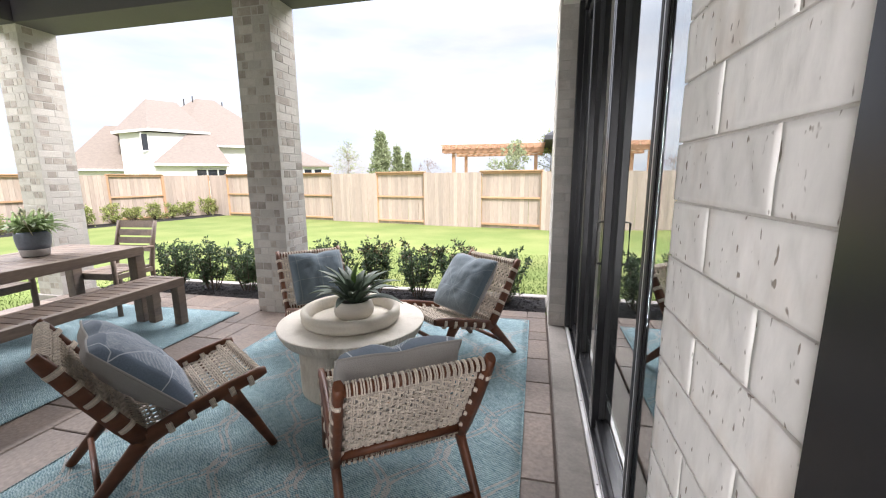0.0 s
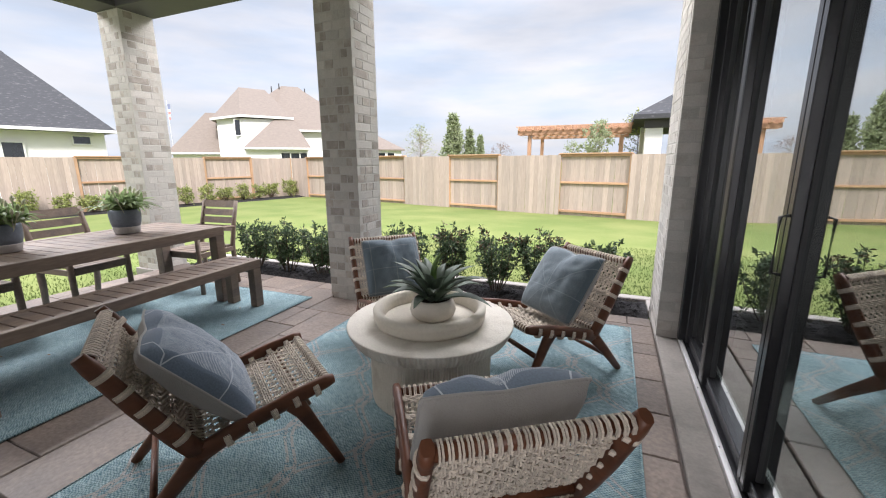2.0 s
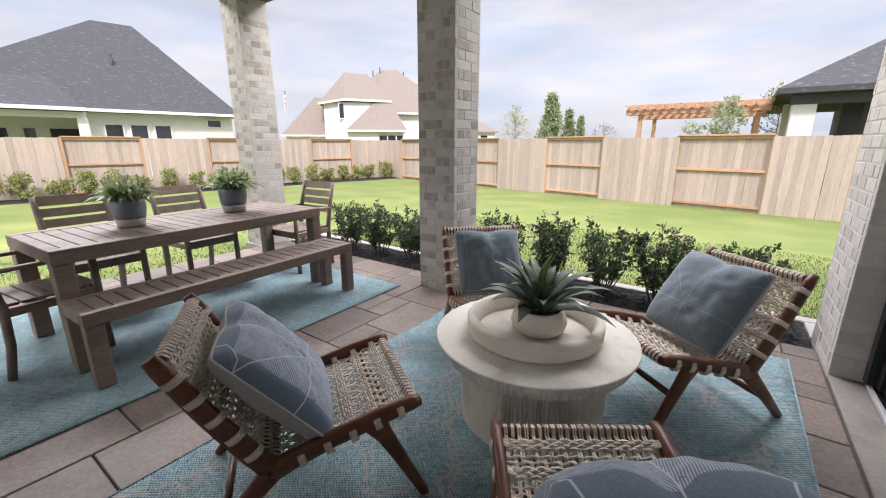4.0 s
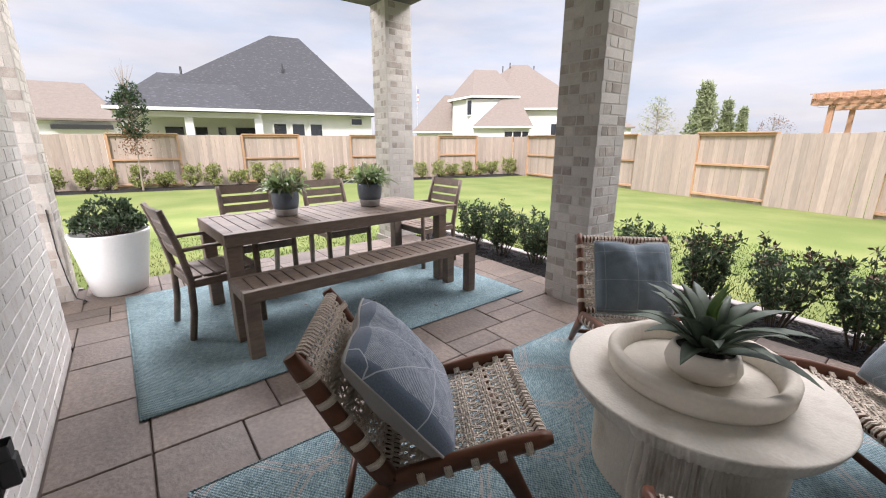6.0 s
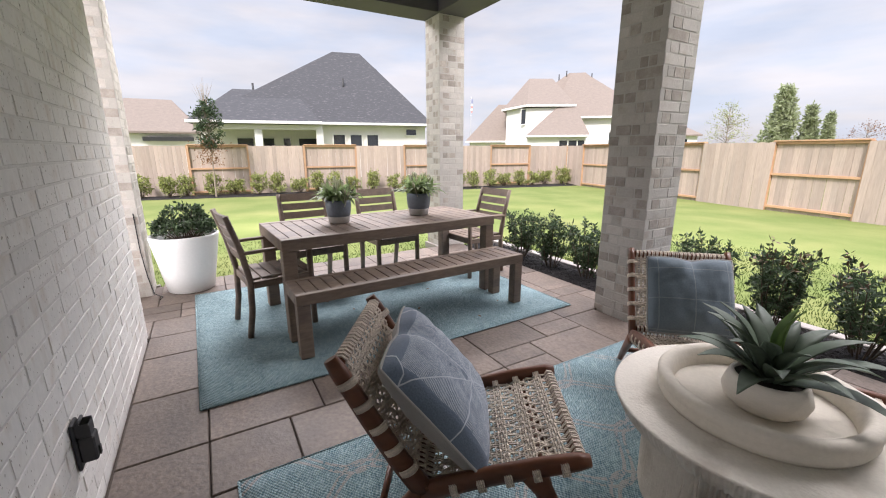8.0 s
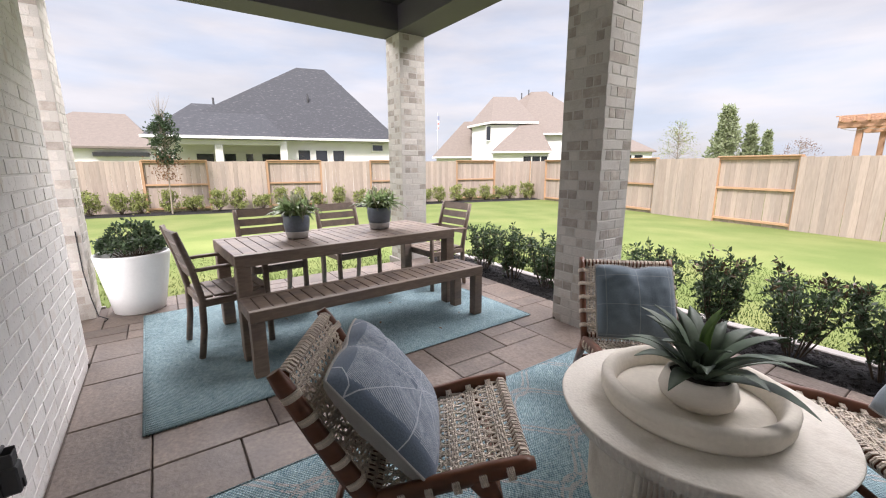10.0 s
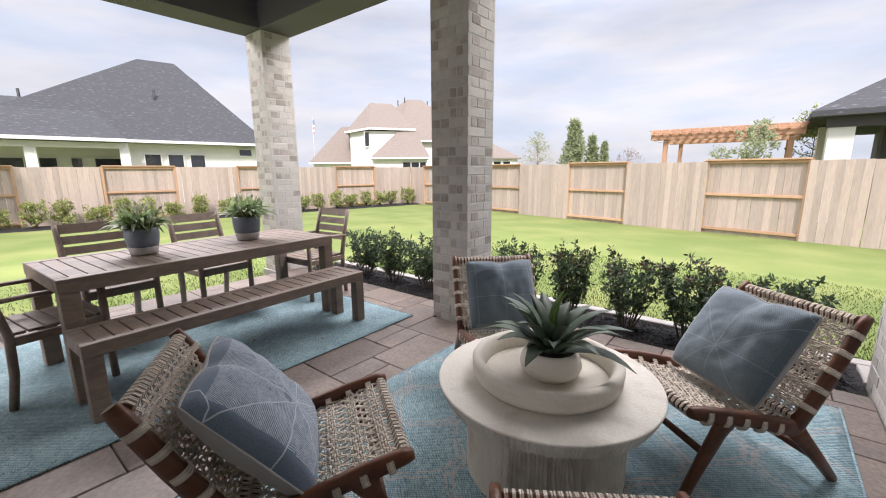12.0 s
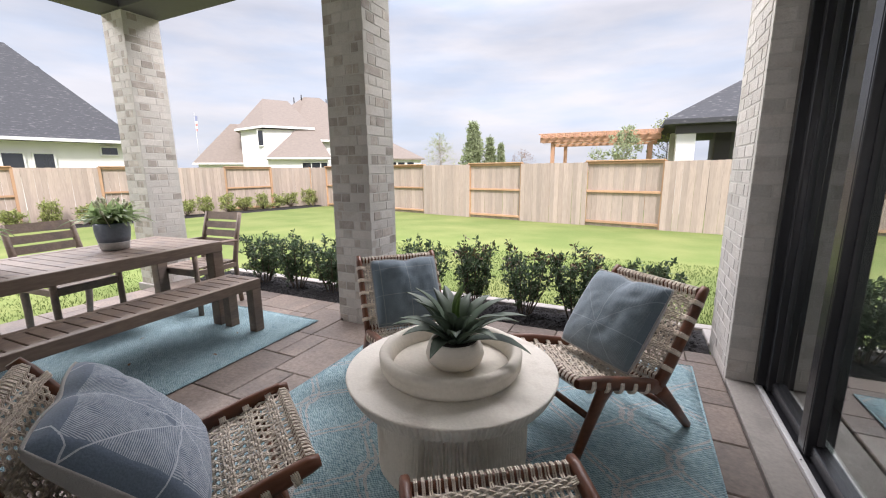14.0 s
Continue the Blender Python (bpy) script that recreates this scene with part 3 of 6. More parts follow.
# ---- sliding door ----
def sliding_door():
    d = thing("door_1", "black-framed multi-panel sliding glass door, closed", "sliding door", kind="structure")
    y0, y1, top = 3.956, 7.066, 2.66
    bm = bmesh.new()
    for xa, xb, h in ((1.505, 1.526, 0.020), (1.530, 1.536, 0.010), (1.588, 1.600, 0.016), (1.604, 1.610, 0.010), (1.672, 1.690, 0.014)):
        rbox(bm, (xa, y0, -0.01), (xb, y1, h), 0.0015)
    part("track", bm, M_TRACK, d, "white aluminium floor track")
    part("threshold", one_box((1.527, y0, -0.02), (1.85, y1, 0.004), 0), M_BLACK, d)
    part("jamb", one_box((1.497, 7.005, 0.021), (1.85, 7.069, top + 0.09), 0.004), M_BLACK, d)
    part("jamb", one_box((1.53, y0, 0.006), (1.85, 4.00, top + 0.09), 0.004), M_BLACK, d)
    part("header", one_box((1.53, 4.00, top), (1.85, 7.03, top + 0.09), 0.004), M_BLACK, d)

    def panel(ya, yb, near, far, glass=0.050, x=1.538, deep=0.072):
        """One glazed leaf; near and far are the widths of its stiles, which stand proud of the glass."""
        bm = bmesh.new()
        rbox(bm, (x, ya, 0.02), (x + deep, ya + near, top - 0.005), 0.004)
        rbox(bm, (x, yb - far, 0.02), (x + deep, yb, top - 0.005), 0.004)
        for za, zb in ((0.02, 0.085), (top - 0.08, top - 0.005)):
            rbox(bm, (x + 0.018, ya + near + 0.0005, za), (x + deep - 0.001, yb - far - 0.0005, zb), 0.004)
        p = part("panel_frame", bm, M_BLACK, d)
        bead = bmesh.new()
        for ya2, yb2 in ((ya + near, ya + near + 0.010), (yb - far - 0.010, yb - far)):
            rbox(bead, (x + 0.036, ya2 + 0.0006, 0.086), (x + 0.064, yb2 - 0.0006, top - 0.081), 0.002)
        part("glazing_bead", bead, M_RUBBER, p)
        g = part("pane", one_box((x + glass, ya + near + 0.001, 0.083), (x + glass + 0.006, yb - far - 0.001, top - 0.079), 0), M_GLASS, p, "tinted clear glass pane")
        g.visible_shadow = False
        return p

    panel(6.355, 7.003, 0.075, 0.055)
    meet = panel(5.516, 6.352, 0.042, 0.014)
    panel(4.706, 5.513, 0.012, 0.041)
    panel(4.002, 4.703, 0.055, 0.090, 0.005)
    for ya, yb in ((4.622, 4.648), (4.664, 4.690)):
        part("interlock", one_box((1.5325, ya, 0.03), (1.5376, yb, top - 0.02), 0.001), M_RUBBER, d)
    part("weather_strip", one_box((1.5335, 4.651, 0.03), (1.5377, 4.661, top - 0.02), 0), M_TRACK, d, "thin silver weather strip")
    bm = bmesh.new()
    sweep(bm, [(1.538, 5.492, 0.935), (1.512, 5.488, 0.94), (1.512, 5.488, 1.145), (1.538, 5.492, 1.15)], (0.0075, 0.006), 8, 0.5)
    part("pull_handle", bm, M_METAL, meet, "slim dark pull handle")
    for y in (4.35, 5.05, 5.75, 6.30):
        part("screw", lathe(bmesh.new(), [(0.004, 0.0), (0.004, 0.0015), (0.001, 0.002)], 10), M_METAL, d).location = (1.516, y, 0.0202)


sliding_door()


# ---- wall outlet ----
def outlet_cover():
    t = thing("outlet_cover", "grey plastic weatherproof outlet cover on the white brick wall", "outlet cover", pose(-1.13, Y_WALL - 0.004, 0.345) @ Matrix.Diagonal((0.85, 0.85, 1.08, 1)))
    part("back_plate", one_box((-0.038, 0.002, -0.085), (0.038, 0.016, 0.085), 0.004), M_RUBBER, t)
    bm = bmesh.new()
    rbox(bm, (-0.034, 0.0165, -0.062), (0.034, 0.072, 0.030), 0.006)
    part("bubble_lid", bm, M_RUBBER, t)
    hood = bmesh.new()
    for xa, xb in ((-0.034, -0.029), (0.029, 0.034)):
        rbox(hood, (xa, 0.0165, 0.031), (xb, 0.064, 0.078), 0.002)
    rbox(hood, (-0.0285, 0.058, 0.031), (0.0285, 0.064, 0.070), 0.002)
    part("hood", hood, M_RUBBER, t)
    part("hinge", sweep(bmesh.new(), [(-0.036, 0.030, 0.082), (0.036, 0.030, 0.082)], 0.006, 8), M_RUBBER, t)
    part("latch", one_box((-0.010, 0.0725, -0.055), (0.010, 0.079, -0.022), 0.002), M_RUBBER, t)
    part("socket_face", one_box((-0.020, 0.0165, 0.033), (0.020, 0.022, 0.066), 0.003), M_BULB, t, "pale socket inside the cover")


outlet_cover()


# ---- rugs ----
def rug(name, cx, cy, w, l, rz, mat, label):
    bm = bmesh.new()
    nx, ny = 28, 40
    top = [[None] * (nx + 1) for _ in range(ny + 1)]
    for j in range(ny + 1):
        for i in range(nx + 1):
            x, y = (i / nx - 0.5) * w, (j / ny - 0.5) * l
            edge = min(min(i, nx - i), min(j, ny - j))
            z = 0.009 + 0.0022 * noise.noise((x * 2.3 + cx, y * 2.3, 1.0))
            if edge == 0:
                x += 0.006 * noise.noise((x * 3, y * 3, 4.0))
                y += 0.006 * noise.noise((x * 3, y * 3, 9.0))
            top[j][i] = bm.verts.new((x, y, z))
    for j in range(ny):
        for i in range(nx):
            bm.faces.new((top[j][i], top[j][i + 1], top[j + 1][i + 1], top[j + 1][i])).smooth = True
    ring = [top[0][i] for i in range(nx + 1)] + [top[j][nx] for j in range(1, ny + 1)] + [top[ny][i] for i in range(nx - 1, -1, -1)] + [top[j][0] for j in range(ny - 1, 0, -1)]
    low = [bm.verts.new((v.co.x, v.co.y, 0.002)) for v in ring]
    k = len(ring)
    for i in range(k):
        bm.faces.new((ring[i], low[i], low[(i + 1) % k], ring[(i + 1) % k]))
    ob = mesh_object(name, bm, mat)
    ob.matrix_basis = pose(cx, cy, 0, 0, 0, rz)
    hem = bmesh.new()
    pts = [(-w / 2, -l / 2, 0.0075), (w / 2, -l / 2, 0.0075), (w / 2, l / 2, 0.0075), (-w / 2, l / 2, 0.0075)]
    for a, b_ in zip(pts, pts[1:] + pts[:1]):
        sweep(hem, [a, b_], (0.006, 0.0045), 6)
    part("hem", hem, M_RUG_A, ob)
    return tagged(ob, label, "rug")


rug("outdoor_rug", -2.76, 5.315, 2.06, 2.86, 1.2, M_RUG_A, "plain teal flat-woven outdoor rug under the dining table")
rug("outdoor_rug", 0.055, 5.595, 2.24, 3.10, 0.0, M_RUG_B, "teal flat-woven outdoor rug with a tan lattice pattern")


# ---- lounge chairs ----
def lounge_chair():
    """Seat faces +y; origin on the floor under the seat."""
    c = thing("lounge_chair", "reddish wooden lounge chair with woven natural cord seat and back", "lounge chair", group="lounge chairs round the coffee table")
    for s in (-1, 1):
        x = s * 0.262
        bm = bmesh.new()
        rail = [(x, 0.365, 0.418), (x, 0.33, 0.413), (x, 0.20, 0.383), (x, 0.05, 0.345), (x, -0.08, 0.305), (x, -0.16, 0.275)]
        sweep(bm, rail, [(0.016, 0.018), (0.019, 0.027), (0.019, 0.032), (0.019, 0.030), (0.019, 0.034), (0.019, 0.038)], 10, 0.55)
        part("seat_rail", bm, M_CHAIRWOOD, c)
        bm = bmesh.new()
        sweep(bm, [(x, -0.425, 0.742), (x, -0.40, 0.70), (x, -0.31, 0.535), (x, -0.22, 0.385), (x, -0.150, 0.285)], [(0.016, 0.020), (0.019, 0.027), (0.019, 0.031), (0.019, 0.034), (0.019, 0.036)], 10, 0.55)
        part("back_post", bm, M_CHAIRWOOD, c)
        bm = bmesh.new()
        sweep(bm, [(x, 0.185, 0.375), (x, 0.225, 0.31), (x, 0.285, 0.19), (x, 0.375, 0.0)], [(0.018, 0.045), (0.018, 0.032), (0.018, 0.025), (0.016, 0.018)], 10, 0.55)
        part("front_leg", bm, M_CHAIRWOOD, c)
        bm = bmesh.new()
        sweep(bm, [(x, -0.13, 0.300), (x, -0.19, 0.235), (x, -0.285, 0.135), (x, -0.405, 0.0)], [(0.018, 0.042), (0.018, 0.034), (0.018, 0.026), (0.016, 0.019)], 10, 0.55)
        part("back_leg", bm, M_CHAIRWOOD, c)
    for nm, y, z, r in (("front_rail", 0.335, 0.405, 0.017), ("seat_back_rail", -0.140, 0.279, 0.015), ("top_rail", -0.405, 0.712, 0.018), ("lower_back_rail", -0.172, 0.318, 0.015), ("front_stretcher", 0.268, 0.225, 0.013), ("rear_stretcher", -0.315, 0.105, 0.013)):
        part(nm, sweep(bmesh.new(), [(-0.25, y, z), (0.25, y, z)], (r, r * 1.15), 10, 0.3), M_CHAIRWOOD, c)
    rng = random.Random(11)

    def panel(name, a, b_, r0, r1, groups, label):
        """Cords from rail a to rail b_ (y, z), wrapped round both, crossed by cords that wrap the side rails in groups."""
        bm = bmesh.new()
        a, b_ = Vector((0, *a)), Vector((0, *b_))
        d = (b_ - a)
        n = Vector((1, 0, 0)).cross(d).normalized()
        if n.z < 0:
            n = -n
        pairs, segs, cr = 22, 24, 0.0036
        for i in range(pairs):
            for off in (-0.0035, 0.0035):
                x = -0.232 + 0.464 * i / (pairs - 1) + off + rng.uniform(-0.0012, 0.0012)
                u = d.normalized()
                pts = []
                for k in range(5):
                    th = math.pi * k / 4
                    pts.append(a + Vector((x, 0, 0)) - u * (math.sin(th) * (r0 + cr + 0.0035)) - n * (math.cos(th) * (r0 + cr + 0.0035)))
                for k in range(segs + 1):
                    t = 0.03 + 0.94 * k / segs
                    w = 0.0062 * math.sin(k * math.pi / 1.5 + (i % 2) * math.pi) + rng.uniform(-0.0008, 0.0008)
                    sag = -0.012 * math.sin(math.pi * t)
                    pts.append(a + d * t + Vector((x + rng.uniform(-0.001, 0.001), 0, 0)) + n * (r0 * 0.55 + sag + w))
                for k in range(5):
                    th = math.pi * k / 4
                    pts.append(b_ + Vector((x, 0, 0)) + u * (math.sin(th) * (r1 + cr + 0.0035)) + n * (math.cos(th) * (r1 + cr + 0.0035)))
                sweep(bm, pts, cr, 4, 0.0, False)
        braids = [g + (q - 1.5) * 0.0185 for g in groups for q in range(4)]
        lines = [(0.06 + 0.88 * j / 23, 0) for j in range(24)] + [(g, 1) for g in braids]
        for j, (t, braid) in enumerate(lines):
            if not braid and (rng.random() < 0.05 or min(abs(t - g) for g in groups) < 0.045):
                continue
            sag = -0.012 * math.sin(math.pi * t)
            pts = []
            for k in range(43):
                x = -0.238 + 0.476 * k / 42
                w = 0.0035 * braid + 0.0050 * math.sin(k * math.pi / 2 + j * math.pi) + rng.uniform(-0.0008, 0.0008)
                pts.append(a + d * t + Vector((x, 0, 0)) + n * (r0 * 0.55 + sag + w) + d.normalized() * rng.uniform(-0.0015, 0.0015))
            sweep(bm, pts, 0.0046 if braid else 0.0036, 4, 0.0, False)
        tagged(part(name, bm, M_CORD, c, label), kind="stuff")
        for g in groups:
            for s in (-1, 1):
                wrap = bmesh.new()
                for q in range(4):
                    mid = a + d * (g + (q - 1.5) * 0.0125)
                    pts = []
                    for k in range(9):
                        th = -math.pi / 2 + math.pi * 1.0 * k / 8
                        pts.append(mid + Vector((s * (0.262 + math.cos(th) * 0.0225), 0, 0)) + n * (math.sin(th) * 0.031))
                    pts = [mid + Vector((s * 0.236, 0, 0)) - n * 0.012] + pts + [mid + Vector((s * 0.225, 0, 0)) + n * 0.010]
                    sweep(wrap, pts, 0.0042, 4, 0.0, False)
                part("cord_wrap", wrap, M_CORD, c)

    panel("woven_seat", (0.335, 0.405), (-0.140, 0.279), 0.018, 0.016, (0.10, 0.28, 0.46, 0.64, 0.82), "woven natural cord seat")
    panel("woven_back", (-0.405, 0.712), (-0.172, 0.318), 0.019, 0.016, (0.12, 0.31, 0.50, 0.69, 0.88), "woven natural cord back")
    return c


def turned(x, y, fx, fy):
    """Pose at (x, y) whose +y looks along (fx, fy)."""
    return pose(x, y, 0.011, 0, 0, math.degrees(math.atan2(-fx, fy)))


CHAIR_AT = ((-0.512, 4.833, 0.547, 0.837), (-0.45, 6.22, 0.71, -0.70), (0.617, 6.254, -0.645, -0.764), (0.615, 4.885, -0.568, 0.823))
chair_a = lounge_chair()
chair_a.matrix_basis = turned(*CHAIR_AT[0])
for row in CHAIR_AT[1:]:
    copy_thing(chair_a, turned(*row))


# ---- pillows ----
def pillow(name, size, thick, front, label, m, seed):
    """Face +z, in its own plane; the corners pulled out, the middle plump, creased at the top."""
    t = thing(name, label, "pillow", m)
    n = 26
    for nm, s, mat in (("front_cover", 1, front), ("back_cover", -1, M_PIPING)):
        bm = bmesh.new()
        g = []
        for j in range(n + 1):
            row = []
            for i in range(n + 1):
                u, v = 2 * i / n - 1, 2 * j / n - 1
                x = u * size / 2 * (1 - 0.035 * (1 - v * v) * abs(u) ** 3) * (1 - 0.035 * u ** 4 * v ** 4)
                y = v * size / 2 * (1 - 0.035 * (1 - u * u) * abs(v) ** 3) * (1 - 0.035 * u ** 4 * v ** 4)
                h = thick / 2 * ((1 - u ** 2) * (1 - v ** 2)) ** 0.36
                dent = 0.026 * math.exp(-((u - 0.05) ** 2 / 0.035 + (v - 0.95) ** 2 / 0.20))
                h = max(0.0, h - dent * (1 if s > 0 else 0.6))
                y -= 0.014 * math.exp(-((u - 0.05) ** 2 / 0.07)) * max(0.0, v) ** 3
                wr = 0.010 * noise.noise((u * 2.2 + seed, v * 2.2, s)) + 0.007 * noise.noise((u * 6 + seed, v * 5, s + 3)) + 0.006 * noise.noise((u * 3.5 - v * 9, seed, v * 2)) * abs(u)
                row.append(bm.verts.new((x, y, s * (h + wr * min(1.0, 4 * (1 - max(abs(u), abs(v))))) )))
            g.append(row)
        for j in range(n):
            for i in range(n):
                q = (g[j][i], g[j][i + 1], g[j + 1][i + 1], g[j + 1][i])
                bm.faces.new(q if s > 0 else q[::-1]).smooth = True
        part(nm, bm, mat, t, "" if s > 0 else "plain grey linen back")
    bm = bmesh.new()
    ring = []
    for k in range(4 * n):
        e, f = k // n, (k % n) / n * 2 - 1
        u, v = ((f, -1), (1, f), (-f, 1), (-1, -f))[e]
        x = u * size / 2 * (1 - 0.035 * (1 - v * v) * abs(u) ** 3) * (1 - 0.035 * u ** 4 * v ** 4)
        y = v * size / 2 * (1 - 0.035 * (1 - u * u) * abs(v) ** 3) * (1 - 0.035 * u ** 4 * v ** 4)
        y -= 0.014 * math.exp(-((u - 0.05) ** 2 / 0.07)) * max(0.0, v) ** 3
        ring.append((x, y, 0))
    sweep(bm, ring + ring[:1], 0.0055, 6, 0.0, False)
    part("piping", bm, M_PIPING, t, smooth=True)
    return t


def on_chair(row, m):
    return turned(*row) @ m


# local frame of a chair: x to its right, y ahead, z up; a pillow's +z looks ahead and up
pillow("throw_pillow", 0.51, 0.20, M_PILLOW_A, "blue hatched throw pillow with a grey linen back", on_chair(CHAIR_AT[0], pose(0.015, -0.118, 0.522, -50) @ pose(0, 0, 0, 0, 0, 180)), 1.0)
pillow("throw_pillow", 0.44, 0.19, M_PILLOW_GRID, "dusty blue throw pillow with a faint windowpane check", on_chair(CHAIR_AT[1], pose(0.0, -0.130, 0.555, -62) @ pose(0, 0, 0, 0, 0, 180)), 2.0)
pillow("throw_pillow", 0.47, 0.20, M_PILLOW_B, "dusty blue throw pillow with pale stitched lines", on_chair(CHAIR_AT[2], pose(0.0, -0.110, 0.555, -55) @ pose(0, 0, 0, 0, 0, 180)), 3.0)
pillow("throw_pillow", 0.49, 0.22, M_PILLOW_A, "blue hatched throw pillow showing its grey linen back", on_chair(CHAIR_AT[3], pose(-0.01, -0.115, 0.545, -56) @ pose(0, 0, 0, 0, 0, 180)), 4.0)


# ---- coffee table with tray, bowl and agave ----
TABLE_C = (0.045, 5.705)


def coffee_table():
    t = thing("coffee_table", "round pale cast-stone coffee table with ribbed drum base", "coffee table", pose(*TABLE_C, 0.011))
    rng = random.Random(5)
    grooves, segs = 132, 924
    depth = [rng.uniform(0.55, 1.15) for _ in range(grooves)]

    def groove(th, z, turns, seed):
        """Hand-drawn comb grooves that wander a little up the drum."""
        s = th / (2 * math.pi) * turns + 0.55 * noise.noise((math.cos(th) * 9, math.sin(th) * 9, z * 6.0 + seed))
        f = abs(s - math.floor(s) - 0.5) * 2
        return depth[int(math.floor(s)) % grooves] * (f * f * (3 - 2 * f))

    def rib(th, z, r):
        if r < 0.28:
            return 0.0
        return 0.005 - 0.0165 * groove(th, z, grooves, 0.0) + 0.003 * noise.noise((math.cos(th) * 3, math.sin(th) * 3, z * 9))

    bm = lathe(bmesh.new(), [(0.338, 0.0)] + [(0.343, 0.012 + 0.0185 * i) for i in range(20)] + [(0.30, 0.366)], segs, rib)
    for f in bm.faces:
        f.smooth = False
    part("drum_base", bm, M_STONE, t, "ribbed cast-stone drum")

    def edge(th, z, r):
        if r < 0.43 or z > 0.430:
            return 0.0
        chip = 0.3 + 0.7 * max(0.0, min(1.0, 0.5 + 1.6 * noise.noise((math.cos(th) * 22, math.sin(th) * 22, z * 30))))
        return -0.015 * groove(th, z, 132, 5.0) * chip

    bm = lathe(bmesh.new(), [(0.30, 0.352), (0.415, 0.354), (0.436, 0.362), (0.446, 0.374), (0.454, 0.388), (0.461, 0.402), (0.467, 0.415), (0.4715, 0.427), (0.4735, 0.4355), (0.4715, 0.4400), (0.4660, 0.4415), (0.30, 0.442), (0.01, 0.442)], segs, edge)
    part("tabletop", bm, M_STONE, t, "thick round top with a chipped rim")
    return t


coffee_table()


def tray():
    t = thing("round_tray", "thick-rimmed pale plaster tray on the coffee table", "tray", pose(TABLE_C[0], TABLE_C[1] - 0.01, 0.4525))
    wob = lambda th, z, r: 0.0008 * noise.noise((math.cos(th) * 1.5, math.sin(th) * 1.5, z * 14)) if r > 0.2 else 0
    part("dish", lathe(bmesh.new(), [(0.272, 0.0), (0.272, 0.018), (0.255, 0.022), (0.01, 0.021)], 96), M_TRAY, t)
    ring = [(0.270, 0.0), (0.304, 0.006), (0.316, 0.030), (0.309, 0.046), (0.318, 0.058), (0.319, 0.080), (0.311, 0.092), (0.288, 0.094), (0.275, 0.086), (0.266, 0.056), (0.260, 0.024)]
    part("rim", lathe(bmesh.new(), ring, 96, wob, True), M_TRAY, t)


tray()


def agave_bowl():
    z0 = 0.4735
    b_ = thing("planted_bowl", "cream ceramic bowl planted with an artificial green agave", "potted plant", pose(TABLE_C[0] + 0.025, TABLE_C[1] - 0.02, z0))
    bm = lathe(bmesh.new(), [(0.074, 0.0), (0.098, 0.006), (0.120, 0.028), (0.129, 0.055), (0.124, 0.086), (0.111, 0.114), (0.104, 0.122), (0.098, 0.118), (0.104, 0.100), (0.104, 0.085), (0.01, 0.085)], 64, lambda th, z, r: 0.0015 * math.sin(z * 500) if r > 0.1 else 0)
    part("bowl", bm, M_BOWL, b_)
    bm = lathe(bmesh.new(), [(0.09, 0.086), (0.103, 0.100), (0.06, 0.104), (0.01, 0.105)], 24)
    part("soil", bm, M_SOIL, b_)
    rng = random.Random(3)
    for i in range(26):
        tier = i / 26
        th = i * 2.39996
        young = i in (21, 24)
        tilt = radians(3 + 48 * tier + rng.uniform(-7, 7)) if not young else radians(78)
        ln = (0.315 - 0.08 * tier) * rng.uniform(0.85, 1.1)
        d = Vector((math.cos(th) * math.cos(tilt), math.sin(th) * math.cos(tilt), math.sin(tilt)))
        base = Vector((math.cos(th) * 0.03, math.sin(th) * 0.03, 0.105 + 0.03 * tier))
        bm = bmesh.new()
        segs = 7
        side = Vector((-math.sin(th), math.cos(th), 0))
        nrm = side.cross(d).normalized() * -1
        if nrm.z < 0:
            nrm = -nrm
        droop = 0.07 * (1 - tier)
        rows_ = []
        for k in range(segs + 1):
            s = k / segs
            w = 0.042 * (1.0 - 0.22 * tier) * (0.62 + 1.1 * s - 1.72 * s ** 2.4) * (1 if s < 0.995 else 0)
            w = max(w, 0.0012)
            c = base + d * (ln * s) + nrm * (ln * 0.18 * math.sin(math.pi * s * 0.8)) - Vector((0, 0, ln * droop * s * s))
            cup = 0.35
            rows_.append([bm.verts.new(c - side * w + nrm * w * cup), bm.verts.new(c - nrm * 0.004 * (1 - s)), bm.verts.new(c + side * w + nrm * w * cup), bm.verts.new(c - nrm * (0.006 * (1 - s) + 0.002))])
        for r0, r1 in zip(rows_, rows_[1:]):
            for k in range(2):
                bm.faces.new((r0[k], r0[k + 1], r1[k + 1], r1[k])).smooth = True
            bm.faces.new((r0[2], r0[3], r1[3], r1[2])).smooth = True
            bm.faces.new((r0[3], r0[0], r1[0], r1[3])).smooth = True
        part("leaf", bm, M_AGAVE_NEW if young else M_AGAVE, b_, "bright young leaf" if young else "")


agave_bowl()


# ---- dining table, bench and chairs ----
T_RZ = 3.4
DINING = pose(-2.817, 5.425, 0.011, 0, 0, T_RZ)


